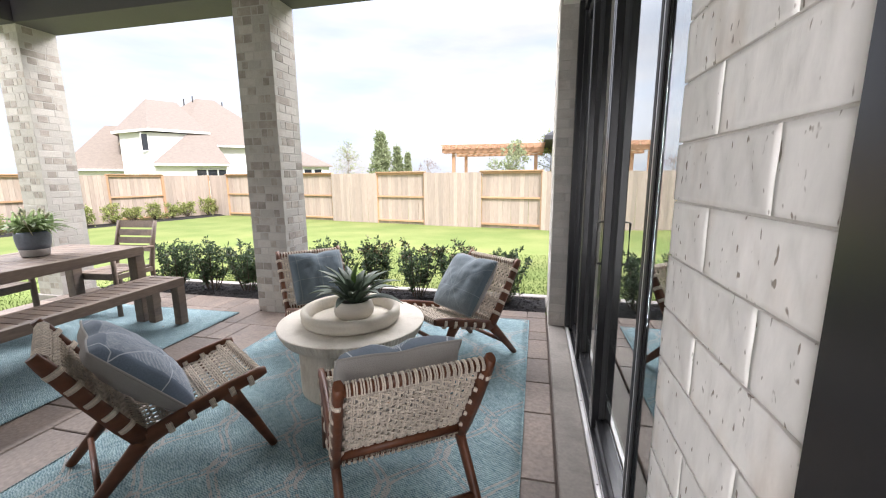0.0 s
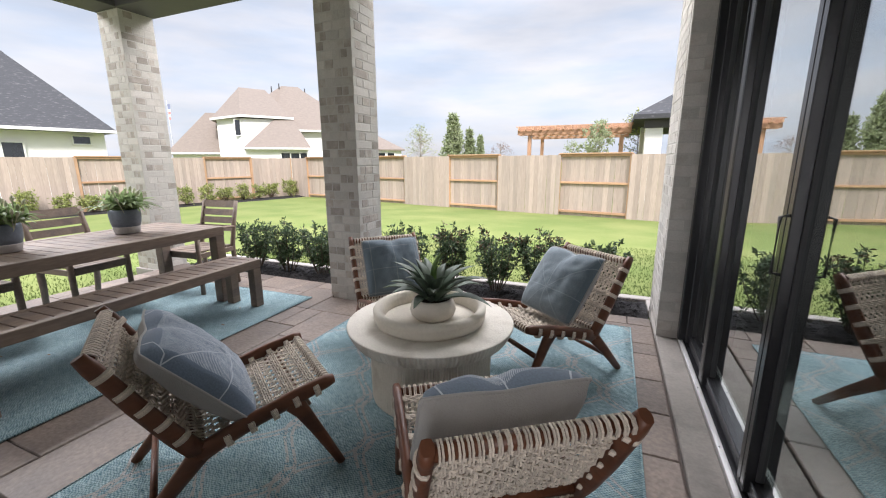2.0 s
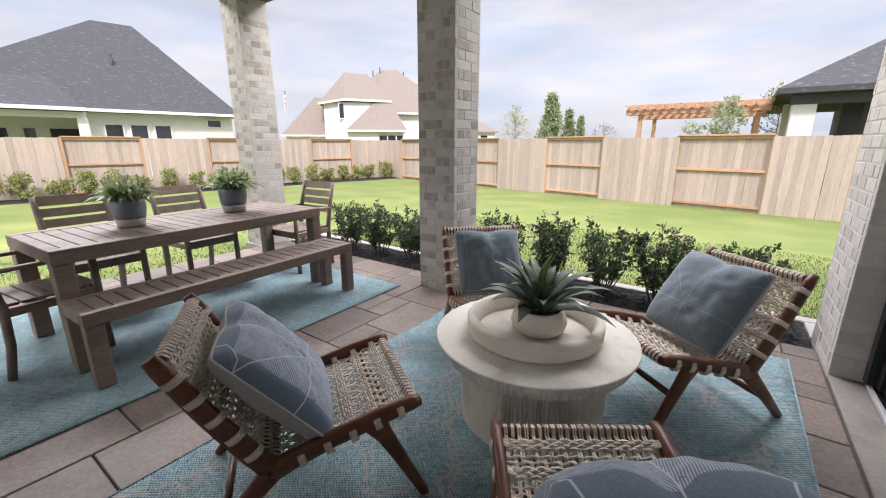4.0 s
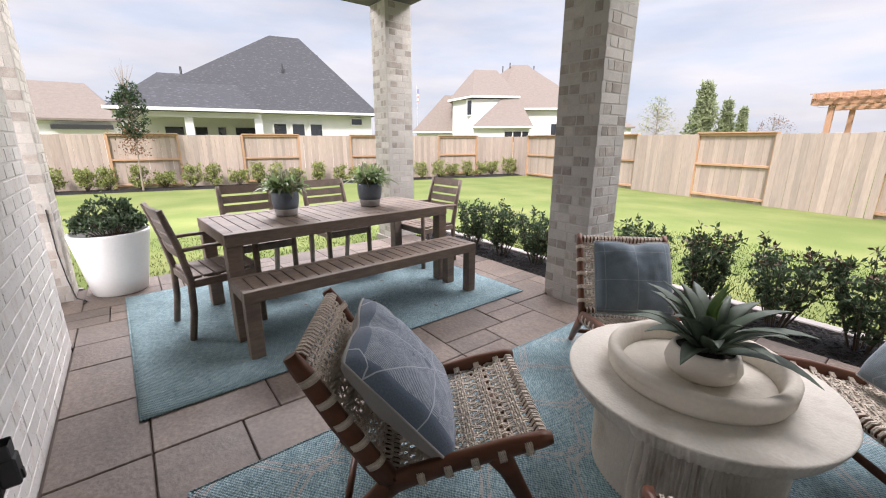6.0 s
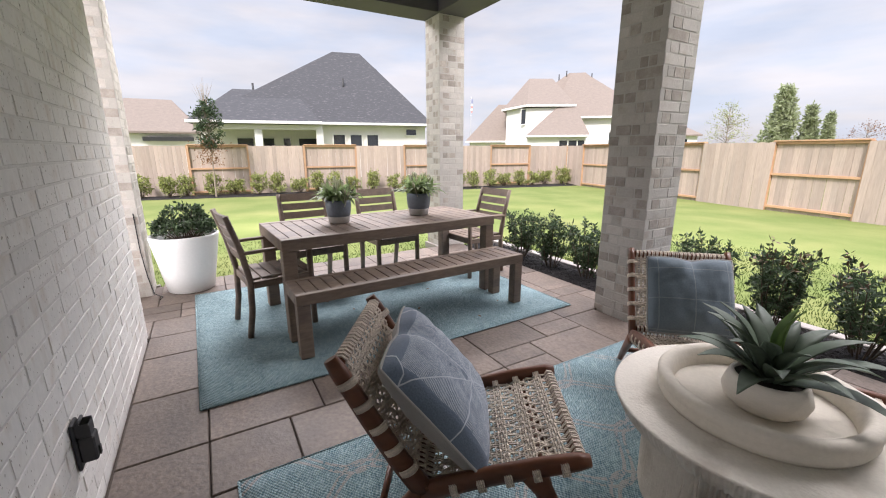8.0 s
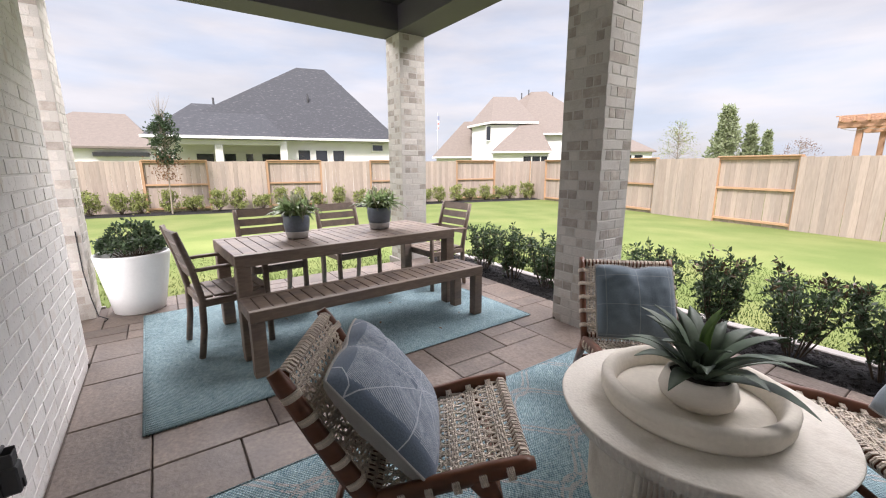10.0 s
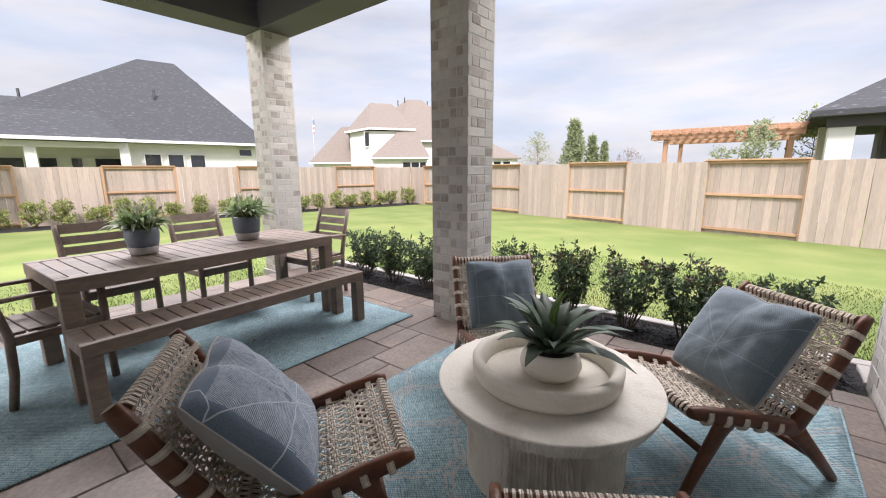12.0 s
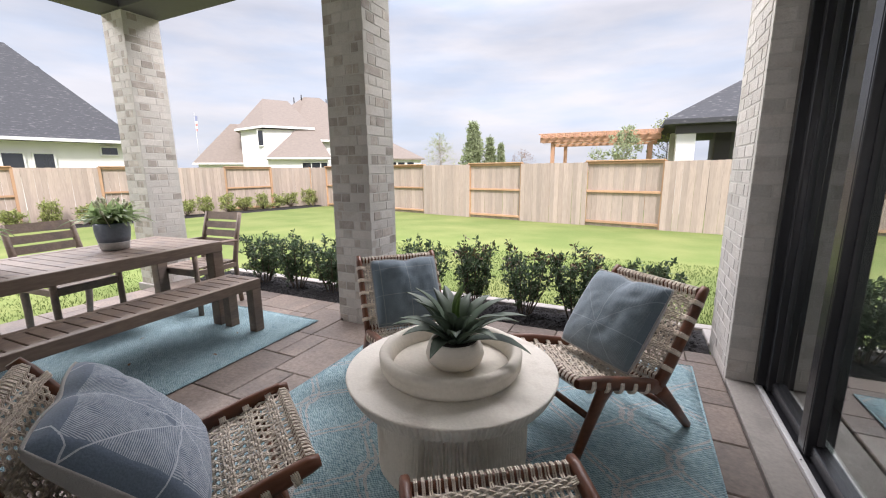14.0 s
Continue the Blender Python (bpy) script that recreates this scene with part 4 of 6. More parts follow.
def dining_table():
    t = thing("dining_table", "weathered brown slatted wooden dining table", "dining table", DINING)
    w, l, h = 0.845, 1.94, 0.734
    for s in (-1, 1):
        part("side_frame", one_box((s * w / 2 - (0.07 if s > 0 else 0), -l / 2, h - 0.085), (s * w / 2 + (0.07 if s < 0 else 0), l / 2, h), 0.004), M_TEAK, t)
        part("end_frame", one_box((-w / 2 + 0.072, s * l / 2 - (0.07 if s > 0 else 0), h - 0.085), (w / 2 - 0.072, s * l / 2 + (0.07 if s < 0 else 0), h), 0.004), M_TEAK, t)
    n = 20
    pitch = (l - 0.144) / n
    me = None
    for i in range(n):
        y = -l / 2 + 0.072 + pitch * (i + 0.5)
        if me is None:
            first = part("slat", one_box((-w / 2 + 0.073, -pitch / 2 + 0.003, h - 0.024), (w / 2 - 0.073, pitch / 2 - 0.003, h - 0.002), 0.003), M_TEAK, t)
            me = first.data
            first.location.y = y
        else:
            o = new("slat", me)
            o.parent = t
            o.location.y = y
    for sx in (-1, 1):
        for sy in (-1, 1):
            x, y = sx * (w / 2 - 0.05), sy * (l / 2 - 0.05)
            part("leg", one_box((x - 0.047, y - 0.047, 0.0), (x + 0.047, y + 0.047, h - 0.087), 0.005), M_TEAK, t)
    return t


dining_table()


def bench():
    t = thing("bench", "weathered brown slatted wooden bench along the table", "bench", pose(-2.181, 5.447, 0.011, 0, 0, 2.3))
    w, l, h = 0.372, 1.945, 0.447
    for s in (-1, 1):
        part("side_frame", one_box((s * w / 2 - (0.05 if s > 0 else 0), -l / 2, h - 0.075), (s * w / 2 + (0.05 if s < 0 else 0), l / 2, h), 0.004), M_TEAK, t)
        part("end_frame", one_box((-w / 2 + 0.052, s * l / 2 - (0.07 if s > 0 else 0), h - 0.075), (w / 2 - 0.052, s * l / 2 + (0.07 if s < 0 else 0), h), 0.004), M_TEAK, t)
    n = 21
    pitch = (l - 0.144) / n
    me = None
    for i in range(n):
        y = -l / 2 + 0.072 + pitch * (i + 0.5)
        if me is None:
            first = part("slat", one_box((-w / 2 + 0.053, -pitch / 2 + 0.004, h - 0.024), (w / 2 - 0.053, pitch / 2 - 0.004, h - 0.002), 0.003), M_TEAK, t)
            me = first.data
            first.location.y = y
        else:
            o = new("slat", me)
            o.parent = t
            o.location.y = y
    for sx in (-1, 1):
        for sy in (-1, 1):
            x, y = sx * (w / 2 - 0.04), sy * (l / 2 - 0.045)
            part("leg", one_box((x - 0.038, y - 0.043, 0.0), (x + 0.038, y + 0.043, h - 0.077), 0.004), M_TEAK, t)


bench()


def dining_chair():
    """Seat faces +y; origin on the floor under the middle of the seat."""
    c = thing("dining_chair", "weathered brown slat-back wooden dining chair with arms", "dining chair", group="chairs round the dining table")
    for s in (-1, 1):
        x = s * 0.235
        bm = sweep(bmesh.new(), [(s * 0.214, -0.255, 0.0), (s * 0.220, -0.225, 0.20), (s * 0.225, -0.215, 0.43), (s * 0.228, -0.258, 0.67), (s * 0.230, -0.325, 0.912)], [(0.020, 0.022), (0.021, 0.025), (0.021, 0.028), (0.021, 0.024), (0.019, 0.018)], 8, 0.85)
        part("back_leg", bm, M_TEAK, c)
        bm = sweep(bmesh.new(), [(x, 0.225, 0.0), (x, 0.222, 0.30), (x, 0.222, 0.625)], (0.021, 0.023), 8, 0.85)
        part("front_leg", bm, M_TEAK, c)
        bm = sweep(bmesh.new(), [(x, -0.245, 0.640), (x, -0.10, 0.645), (x, 0.10, 0.642), (x, 0.265, 0.632)], [(0.020, 0.012), (0.024, 0.013), (0.027, 0.013), (0.023, 0.011)], 8, 0.8)
        part("armrest", bm, M_TEAK, c)
        part("seat_rail", one_box((x - 0.014, -0.20, 0.375), (x + 0.014, 0.205, 0.425), 0.003), M_TEAK, c)
    part("front_rail", one_box((-0.215, 0.205, 0.372), (0.215, 0.235, 0.425), 0.003), M_TEAK, c)
    part("back_rail", one_box((-0.215, -0.225, 0.372), (0.215, -0.20, 0.425), 0.003), M_TEAK, c)
    me = None
    for i in range(6):
        y = -0.175 + 0.0785 * i
        if me is None:
            f = part("seat_slat", one_box((-0.212, -0.0355, 0.426), (0.212, 0.0355, 0.444), 0.004), M_TEAK, c)
            me, f.location.y = f.data, y
        else:
            o = new("seat_slat", me)
            o.parent, o.location.y = c, y
    for z, h in ((0.876, 0.038), (0.785, 0.033), (0.700, 0.033), (0.615, 0.033)):
        t = (z - 0.43) / 0.482
        y = -0.215 - 0.11 * t ** 1.35
        # slightly bowed back slats
        bm = bmesh.new()
        for k in range(6):
            xa, xb = -0.213 + 0.071 * k, -0.213 + 0.071 * (k + 1)
            bow = [-0.012 * (1 - (q / 0.213) ** 2) for q in (xa, xb)]
            rings = [[bm.verts.new((q, w_ + dy, dz)) for dy, dz in ((-0.009, -h), (0.009, -h), (0.009, h), (-0.009, h))] for q, w_ in zip((xa, xb), bow)]
            for e in range(4):
                bm.faces.new((rings[0][e], rings[0][(e + 1) % 4], rings[1][(e + 1) % 4], rings[1][e]))
        bmesh.ops.remove_doubles(bm, verts=bm.verts[:], dist=0.0002)
        bmesh.ops.recalc_face_normals(bm, faces=bm.faces[:])
        part("back_slat", bm, M_TEAK, c).matrix_basis = pose(0, y, z, 15, 0, 0)
    return c


dc = dining_chair()
dc.matrix_basis = pose(-2.748, 4.453, 0.011, 0, 0, 7.9)
dc["label"] = "weathered brown wooden armchair at the table's near end"
for row in ((-3.45, 4.945, -86), (-3.52, 5.77, -85), (-3.10, 6.62, 184)):
    o = copy_thing(dc, pose(row[0], row[1], 0.011, 0, 0, row[2]))
    o["label"] = "weathered brown slat-back wooden dining chair with arms"


# ---- table plants ----
def table_plant():
    t = thing("potted_plant", "green leafy plant with cream buds in a blue-grey pot", "potted plant", group="plants on the dining table")
    bm = lathe(bmesh.new(), [(0.070, 0.0), (0.080, 0.004), (0.090, 0.05), (0.0905, 0.055)], 40)
    part("pot_foot", bm, M_GLAZE_FOOT, t, "pale unglazed pot foot")
    bm = lathe(bmesh.new(), [(0.089, 0.052), (0.097, 0.09), (0.102, 0.14), (0.100, 0.175), (0.094, 0.186), (0.086, 0.184), (0.088, 0.160), (0.01, 0.155)], 40)
    part("pot", bm, M_GLAZE, t)
    rng = random.Random(8)
    bm = bmesh.new()
    for i in range(96):
        th, ti = rng.uniform(0, 2 * math.pi), rng.uniform(0.15, 1.45)
        ln = rng.uniform(0.14, 0.22) * (0.85 + 0.25 * math.cos(ti))
        d = Vector((math.cos(th) * math.cos(ti), math.sin(th) * math.cos(ti), math.sin(ti)))
        base = Vector((math.cos(th), math.sin(th), 0)) * rng.uniform(0.0, 0.065) + Vector((0, 0, 0.165))
        tip = base + d * ln - Vector((0, 0, ln * 0.30 * math.cos(ti)))
        leaf(bm, base, tip, rng.uniform(0.034, 0.050), Vector((math.cos(th) * 0.3, math.sin(th) * 0.3, 1)) + rand_dir(rng) * 0.3, 0.26, 6, 0.3)
    for f in bm.faces:
        f.smooth = True
    part("foliage", bm, M_FERN, t)
    bm = bmesh.new()
    for i in range(22):
        th, rr = rng.uniform(0, 2 * math.pi), 0.16 * rng.random() ** 0.6
        p = Vector((math.cos(th) * rr, math.sin(th) * rr, 0.335 + rng.uniform(-0.05, 0.02) - rr * rr * 3.0))
        d = (Vector((math.cos(th) * rr * 3, math.sin(th) * rr * 3, 1)) + rand_dir(rng) * 0.25).normalized()
        sweep(bm, [p - d * 0.09, p, p + d * 0.014, p + d * 0.030, p + d * 0.042], [0.002, 0.003, 0.010, 0.009, 0.002], 7)
    part("flower_bud", bm, M_FLOWER, t, "cream flower buds")["kind"] = "stuff"
    return t


tp = table_plant()
tp.matrix_basis = pose(-2.855, 5.043, 0.746) @ Matrix.Diagonal((1.06, 1.06, 1.06, 1))
copy_thing(tp, pose(-2.903, 5.84, 0.746, 0, 0, 130) @ Matrix.Diagonal((1.06, 1.06, 1.06, 1)))


# ---- white planter ----
def planter():
    t = thing("planter", "large white tapered planter with a dark leafy bush", "planter", pose(-4.06, 3.835, 0.0))
    bm = lathe(bmesh.new(), [(0.195, 0.0), (0.205, 0.006), (0.24, 0.20), (0.285, 0.46), (0.298, 0.535), (0.300, 0.555), (0.296, 0.562), (0.272, 0.562), (0.268, 0.550), (0.255, 0.47), (0.01, 0.465)], 72)
    part("pot", bm, M_POTW, t, "white glazed pot")
    bm = lathe(bmesh.new(), [(0.25, 0.466), (0.262, 0.49), (0.15, 0.51), (0.01, 0.515)], 32, lambda th, z, r: 0.004 * noise.noise((math.cos(th) * 5, math.sin(th) * 5, z * 40)) if r > 0.2 else 0)
    part("soil", bm, M_SOIL, t)
    rng = random.Random(21)
    bm, tw = bmesh.new(), bmesh.new()
    for i in range(70):
        th, rr, zz = rng.uniform(0, 2 * math.pi), rng.random() ** 0.5, rng.random()
        p = Vector((math.cos(th) * rr * 0.27, math.sin(th) * rr * 0.27, 0.60 + 0.22 * zz * (1.15 - rr * rr)))
        sweep(tw, [(p.x * 0.3, p.y * 0.3, 0.49), (p.x * 0.8, p.y * 0.8, p.z * 0.8 + 0.08), tuple(p)], 0.0025, 4, 0, False)
        for k in range(34):
            d = rand_dir(rng, 0.35) * rng.uniform(0.028, 0.050)
            q = p + rand_dir(rng) * rng.uniform(0.0, 0.055)
            quick_leaf(bm, q, d, rng.uniform(0.018, 0.030), rand_dir(rng, 0.8))
    part("woody_stem", tw, M_TWIG, t)["kind"] = "stuff"
    part("foliage", bm, M_SHRUB, t)


planter()


def cable():
    t = thing("cable", "thin black cable hanging beside the brick column", "cable")
    pts = [(-3.972, 3.475, 0.80), (-3.968, 3.478, 0.45), (-3.955, 3.50, 0.20), (-3.93, 3.53, 0.03), (-3.86, 3.60, 0.008), (-3.80, 3.58, 0.006)]
    part("cord", sweep(bmesh.new(), pts, 0.005, 6), M_BLACK, t)


cable()


def dry_leaf(x, y, rz):
    bm = bmesh.new()
    leaf(bm, (-0.018, 0, 0.004), (0.018, 0, 0.006), 0.018, (0, 0, 1), 0.12, 3, 0.3)
    o = tagged(mesh_object("dry_leaf", bm, M_RUSSET), "small dry brown leaf lying on the rug", "leaf", "dry leaves on the rug")
    o.matrix_basis = pose(x, y, 0.0125, 0, 0, rz)


for x, y, a in ((-2.62, 5.05, 20), (-2.35, 5.55, 140), (-2.75, 5.85, 70), (-1.95, 5.9, 200), (-2.15, 6.25, 310), (-2.9, 4.9, 250), (-1.88, 5.2, 95)):
    dry_leaf(x, y, a)


# ---- planting bed along the patio ----
def bed():
    bm = bmesh.new()
    rng = random.Random(4)
    for (x0, x1, y0, y1) in ((-4.36, -1.64, Y_FAR + 0.012, 7.83), (-1.24, 1.34, 7.45, 8.03)):
        n, k = int((x1 - x0) / 0.06), 9
        g = [[bm.verts.new((x0 + (x1 - x0) * i / n, y0 + (y1 - y0) * j / k, -0.055 + (0.028 * math.sin(math.pi * j / k)) + 0.020 * noise.noise((i * 0.37, j * 0.6, x0)) + rng.uniform(-0.008, 0.008))) for i in range(n + 1)] for j in range(k + 1)]
        for j in range(k):
            for i in range(n):
                bm.faces.new((g[j][i], g[j][i + 1], g[j + 1][i + 1], g[j + 1][i]))
    ob = tagged(mesh_object("mulch_bed", bm, M_MULCH), "dark wood-chip mulch bed between patio and lawn", "mulch", kind="structure")
    bm = bmesh.new()
    for i in range(2600):
        if rng.random() < 0.5:
            x, y = rng.uniform(-4.30, -1.68), rng.uniform(Y_FAR + 0.03, 7.80)
        else:
            x, y = rng.uniform(-1.2, 1.30), rng.uniform(7.48, 8.0)
        m = pose(x, y, -0.030 + rng.uniform(-0.008, 0.012), rng.uniform(-30, 30), rng.uniform(-30, 30), rng.uniform(0, 360))
        a, b_, c = rng.uniform(0.010, 0.032), rng.uniform(0.004, 0.010), 0.003
        vs = [bm.verts.new(m @ Vector(q)) for q in ((-a, -b_, 0), (a, -b_, 0), (a, b_, 0), (-a, b_, 0), (0, 0, c * 2))]
        for i0, i1 in ((0, 1), (1, 2), (2, 3), (3, 0)):
            bm.faces.new((vs[i0], vs[i1], vs[4]))
    tagged(mesh_object("mulch_chips", bm, M_MULCH), "loose dark bark chips in the bed", "mulch", kind="stuff")
    slab("kerb_left", (-4.36, 7.835, -0.2), (-1.66, 7.945, -0.018), M_CONCRETE, 0.008, "pale concrete edging strip along the mulch bed", "edging")
    slab("kerb_right", (-1.24, 8.035, -0.2), (2.2, 8.145, -0.018), M_CONCRETE, 0.008, "pale concrete edging strip along the mulch bed", "edging")
    slab("kerb_joint", (-1.655, 7.60, -0.2), (-1.245, 8.145, -0.020), M_CONCRETE, 0.008, "pale concrete edging between the beds", "edging")
    slab("corner_slab", (1.345, 7.71, -0.2), (2.2, 8.03, -0.02), M_CONCRETE, 0.006, "pale concrete slab at the pier foot", "slab")


bed()


def shrub(seed, height, spread, red):
    t = thing("shrub", "waist-high dark green shrub in the mulch bed", "shrub", group="shrubs along the patio")
    rng = random.Random(seed)
    tw, bm, rd = bmesh.new(), bmesh.new(), bmesh.new()
    stems = 12
    tips = []
    for i in range(stems):
        th = 2 * math.pi * i / stems + rng.uniform(-0.3, 0.3)
        r = spread * rng.uniform(0.25, 1.0)
        top = Vector((math.cos(th) * r, math.sin(th) * r, height * rng.uniform(0.72, 0.97)))
        base = Vector((math.cos(th) * 0.03, math.sin(th) * 0.03, -0.06))
        mid = base.lerp(top, 0.5) + Vector((math.cos(th), math.sin(th), 0)) * 0.02
        sweep(tw, [base, mid, top], [0.007, 0.005, 0.002], 5, 0, False)
        for k in range(11):
            s = 0.30 + 0.70 * (k + rng.random()) / 11
            p = base.lerp(mid, s * 2) if s < 0.5 else mid.lerp(top, s * 2 - 1)
            d = rand_dir(rng, 0.35)
            ln = rng.uniform(0.05, 0.13)
            q = p + d * ln
            sweep(tw, [p, q], 0.002, 3, 0, False)
            tips.append((p, q, s))
    for p, q, s in tips:
        for k in range(15):
            a = p.lerp(q, rng.uniform(0.15, 1.05)) + rand_dir(rng) * 0.018
            d = rand_dir(rng, 0.45) * rng.uniform(0.035, 0.062)
            tgt = rd if (red and s > 0.93 and rng.random() < 0.6) else bm
            quick_leaf(tgt, a, d, rng.uniform(0.014, 0.024), rand_dir(rng, 0.7))
    part("woody_stem", tw, M_TWIG, t)["kind"] = "stuff"
    part("foliage", bm, M_SHRUB, t)
    if red:
        part("red_tip", rd, M_SHRUB_RED, t, "reddish new leaves")["kind"] = "stuff"
    return t


for i, (x, y, h, sp, red) in enumerate(((-3.38, 7.60, 0.66, 0.24, 0), (-2.82, 7.58, 0.66, 0.25, 0), (-2.30, 7.60, 0.62, 0.24, 0), (-1.78, 7.68, 0.62, 0.20, 0), (-1.22, 7.80, 0.64, 0.24, 0), (-0.66, 7.80, 0.68, 0.22, 1), (-0.14, 7.80, 0.71, 0.27, 1), (0.33, 7.80, 0.70, 0.22, 1), (0.90, 7.80, 0.62, 0.26, 0))):
    s = shrub(40 + i, h, sp * 1.15, red)
    s.matrix_basis = pose(x, y, -0.035)
    if red:
        s["label"] = "dark green shrub with reddish tips in the mulch bed"


# ---- grass near the patio ----
def grass():
    rng = random.Random(9)
    vs, fs = [], []
    for i in range(34000):
        if rng.random() < 0.72:
            x, y = rng.uniform(-4.4, 2.6), 8.15 + 3.2 * rng.random() ** 1.6
        else:
            x, y = -4.40 - 2.6 * rng.random() ** 1.6, rng.uniform(2.4, 8.2)
            if COL_A[2] - 0.05 < y < COL_A[3] + 0.05 and x > COL_A[0] - 0.05:
                continue
        z = ground_z(x, y)
        th, h = rng.uniform(0, 6.283), rng.uniform(0.018, 0.038)
        dx, dy = math.cos(th) * 0.005, math.sin(th) * 0.005
        lx, ly = rng.uniform(-0.02, 0.02), rng.uniform(-0.02, 0.02)
        k = len(vs)
        vs += [(x - dx, y - dy, z - 0.003), (x + dx, y + dy, z - 0.003), (x + lx, y + ly, z + h)]
        fs.append((k, k + 1, k + 2))
    me = bpy.data.meshes.new("grass")
    me.from_pydata(vs, [], fs)
    me.materials.append(M_GRASS)
    tagged(new("grass", me), "short green turf blades at the patio edge", "grass", kind="stuff")


grass()


# ---- fences ----
F_DIR = Vector((-0.9777, 0.2100, 0))       # along the side fence, away from the house
G_DIR = Vector((0.2100, 0.9777, 0))        # along the back fence
CORNER = Vector((1.38, 16.12, 0)) + F_DIR * 15.35


def fence(name, start, along, inward, length, posts, framed, label, seed):
    """Cedar pickets, in turns flush towards the yard or set behind a frame of rails and posts."""
    rng = random.Random(seed)
    f = thing(name, label, "fence", kind="structure")
    rz = math.degrees(math.atan2(along.y, along.x))
    top = 1.535
    meshes = []
    for k in range(4):
        bm = bmesh.new()
        rbox(bm, (-0.0685, -0.008, -1.90), (0.0685, 0.008, 0.0), 0.002)
        me = bpy.data.meshes.new("picket")
        bm.to_mesh(me)
        bm.free()
        me.materials.append(M_FENCE)
        meshes.append(me)
    n = int(length / 0.1395)
    for i in range(n):
        s = (i + 0.5) * 0.1395
        seg = int((s - posts) // 2.02)
        behind = (seg % 2 == 0) == framed
        p = start + along * s + inward * (-0.045 if behind else 0.055)
        o = new("picket", meshes[i % 4])
        o.parent = f
        o.matrix_basis = pose(p.x, p.y, top - 0.03 + rng.uniform(-0.008, 0.008) + (0 if behind else 0.012), 0, rng.uniform(-0.35, 0.35), rz)
    k = -3
    while True:
        s0 = posts + 2.02 * k
        k += 1
        if s0 > length:
            break
        if s0 < -0.01:
            continue
        p = start + along * s0
        g = ground_z(p.x, p.y)
        part("post", one_box((-0.045, -0.045, g - 0.1), (0.045, 0.045, top), 0.004), M_RAIL, f).matrix_basis = pose(p.x, p.y, 0, 0, 0, rz)
        seg = k - 1
        if (seg % 2 == 0) == framed and s0 + 2.02 < length + 0.5:
            a, b_ = p + along * 0.046, p + along * (2.02 - 0.046)
            mid = (a + b_) / 2
            for z, h in ((g + 0.12, 0.035), (g + 0.98, 0.032), (top - 0.036, 0.034)):
                part("rail", one_box((-0.972, -0.030, z - h), (0.972, 0.024, z + h), 0.004), M_RAIL, f).matrix_basis = pose(mid.x, mid.y, 0, 0, 0, rz)
            part("cap", one_box((-1.01, -0.075, top), (1.01, 0.075, top + 0.035), 0.004), M_RAIL, f).matrix_basis = pose(mid.x, mid.y, 0, 0, 0, rz)
    return f


F_IN = Vector((-0.21, -0.9777, 0))
G_IN = Vector((0.9777, -0.21, 0))
F_START = Vector((1.38, 16.12, 0)) - F_DIR * 8.08
fence("fence_side", F_START, F_DIR, F_IN, 8.08 + 15.35, 8.08, True, "cedar picket fence with alternating framed panels across the lawn", 1)
G_START = Vector((-16.33, 7.6, 0)) - G_DIR * 14.14
fence("fence_back", G_START, G_DIR, G_IN, (CORNER - G_START).dot(G_DIR) + 0.145, 14.14, True, "cedar picket fence with alternating framed panels behind young shrubs", 2)


def hedge_bed():
    a, b_ = Vector((-16.33, 7.6, 0)) - G_DIR * 12, CORNER - G_DIR * 0.1
    n, k = 120, 4
    bm = bmesh.new()
    g = []
    for i in range(n + 1):
        row = []
        for j in range(k + 1):
            w = 0.06 + (1.05 + 0.10 * noise.noise((i * 0.4, 0, 2))) * j / k
            p = a.lerp(b_, i / n) + G_IN * w
            row.append(bm.verts.new((p.x, p.y, ground_z(p.x, p.y) + 0.05 * math.sin(math.pi * (0.15 + 0.85 * j / k)) + 0.012 * noise.noise((i * 1.7, j * 1.3, 0)))))
        g.append(row)
    for i in range(n):
        for j in range(k):
            bm.faces.new((g[i][j], g[i + 1][j], g[i + 1][j + 1], g[i][j + 1]))
    tagged(mesh_object("fence_bed", bm, M_MULCH), "dark mulch strip along the back fence", "mulch", kind="structure")


hedge_bed()


def young_shrub(seed):
    t = thing("young_shrub", "small yellow-green shrub in front of the fence", "shrub", group="young shrubs along the fence")
    rng = random.Random(seed)
    bm, tw = bmesh.new(), bmesh.new()
    for i in range(38):
        th, r = rng.uniform(0, 6.28), rng.random() ** 0.6
        p = Vector((math.cos(th) * r * 0.26, math.sin(th) * r * 0.26, rng.uniform(0.14, 0.62) * (1.05 - 0.3 * r)))
        sweep(tw, [(0, 0, -0.03), tuple(p * 0.55), tuple(p)], 0.004, 3, 0, False)
        for k in range(22):
            q = p + rand_dir(rng) * rng.uniform(0, 0.10)
            quick_leaf(bm, q, rand_dir(rng, 0.4) * rng.uniform(0.05, 0.09), 0.035, rand_dir(rng, 0.7))
    part("woody_stem", tw, M_TWIG, t)["kind"] = "stuff"
    part("foliage", bm, M_LIME, t)
    return t


kinds = [young_shrub(100 + i) for i in range(3)]
rng_h = random.Random(77)
spots = [(-10.6 + 0.735 * i) for i in range(32)]
for i, s in enumerate(spots):
    p = Vector((-16.33, 7.6, 0)) + G_DIR * (s + rng_h.uniform(-0.12, 0.12)) + G_IN * rng_h.uniform(0.55, 0.75)
    m = pose(p.x, p.y, ground_z(p.x, p.y) + 0.02, 0, 0, rng_h.uniform(0, 360)) @ Matrix.Diagonal((1.15, 1.15, rng_h.uniform(1.05, 1.4), 1))
    o = kinds[i] if i < 3 else copy_thing(kinds[i % 3], m)
    o.matrix_basis = m


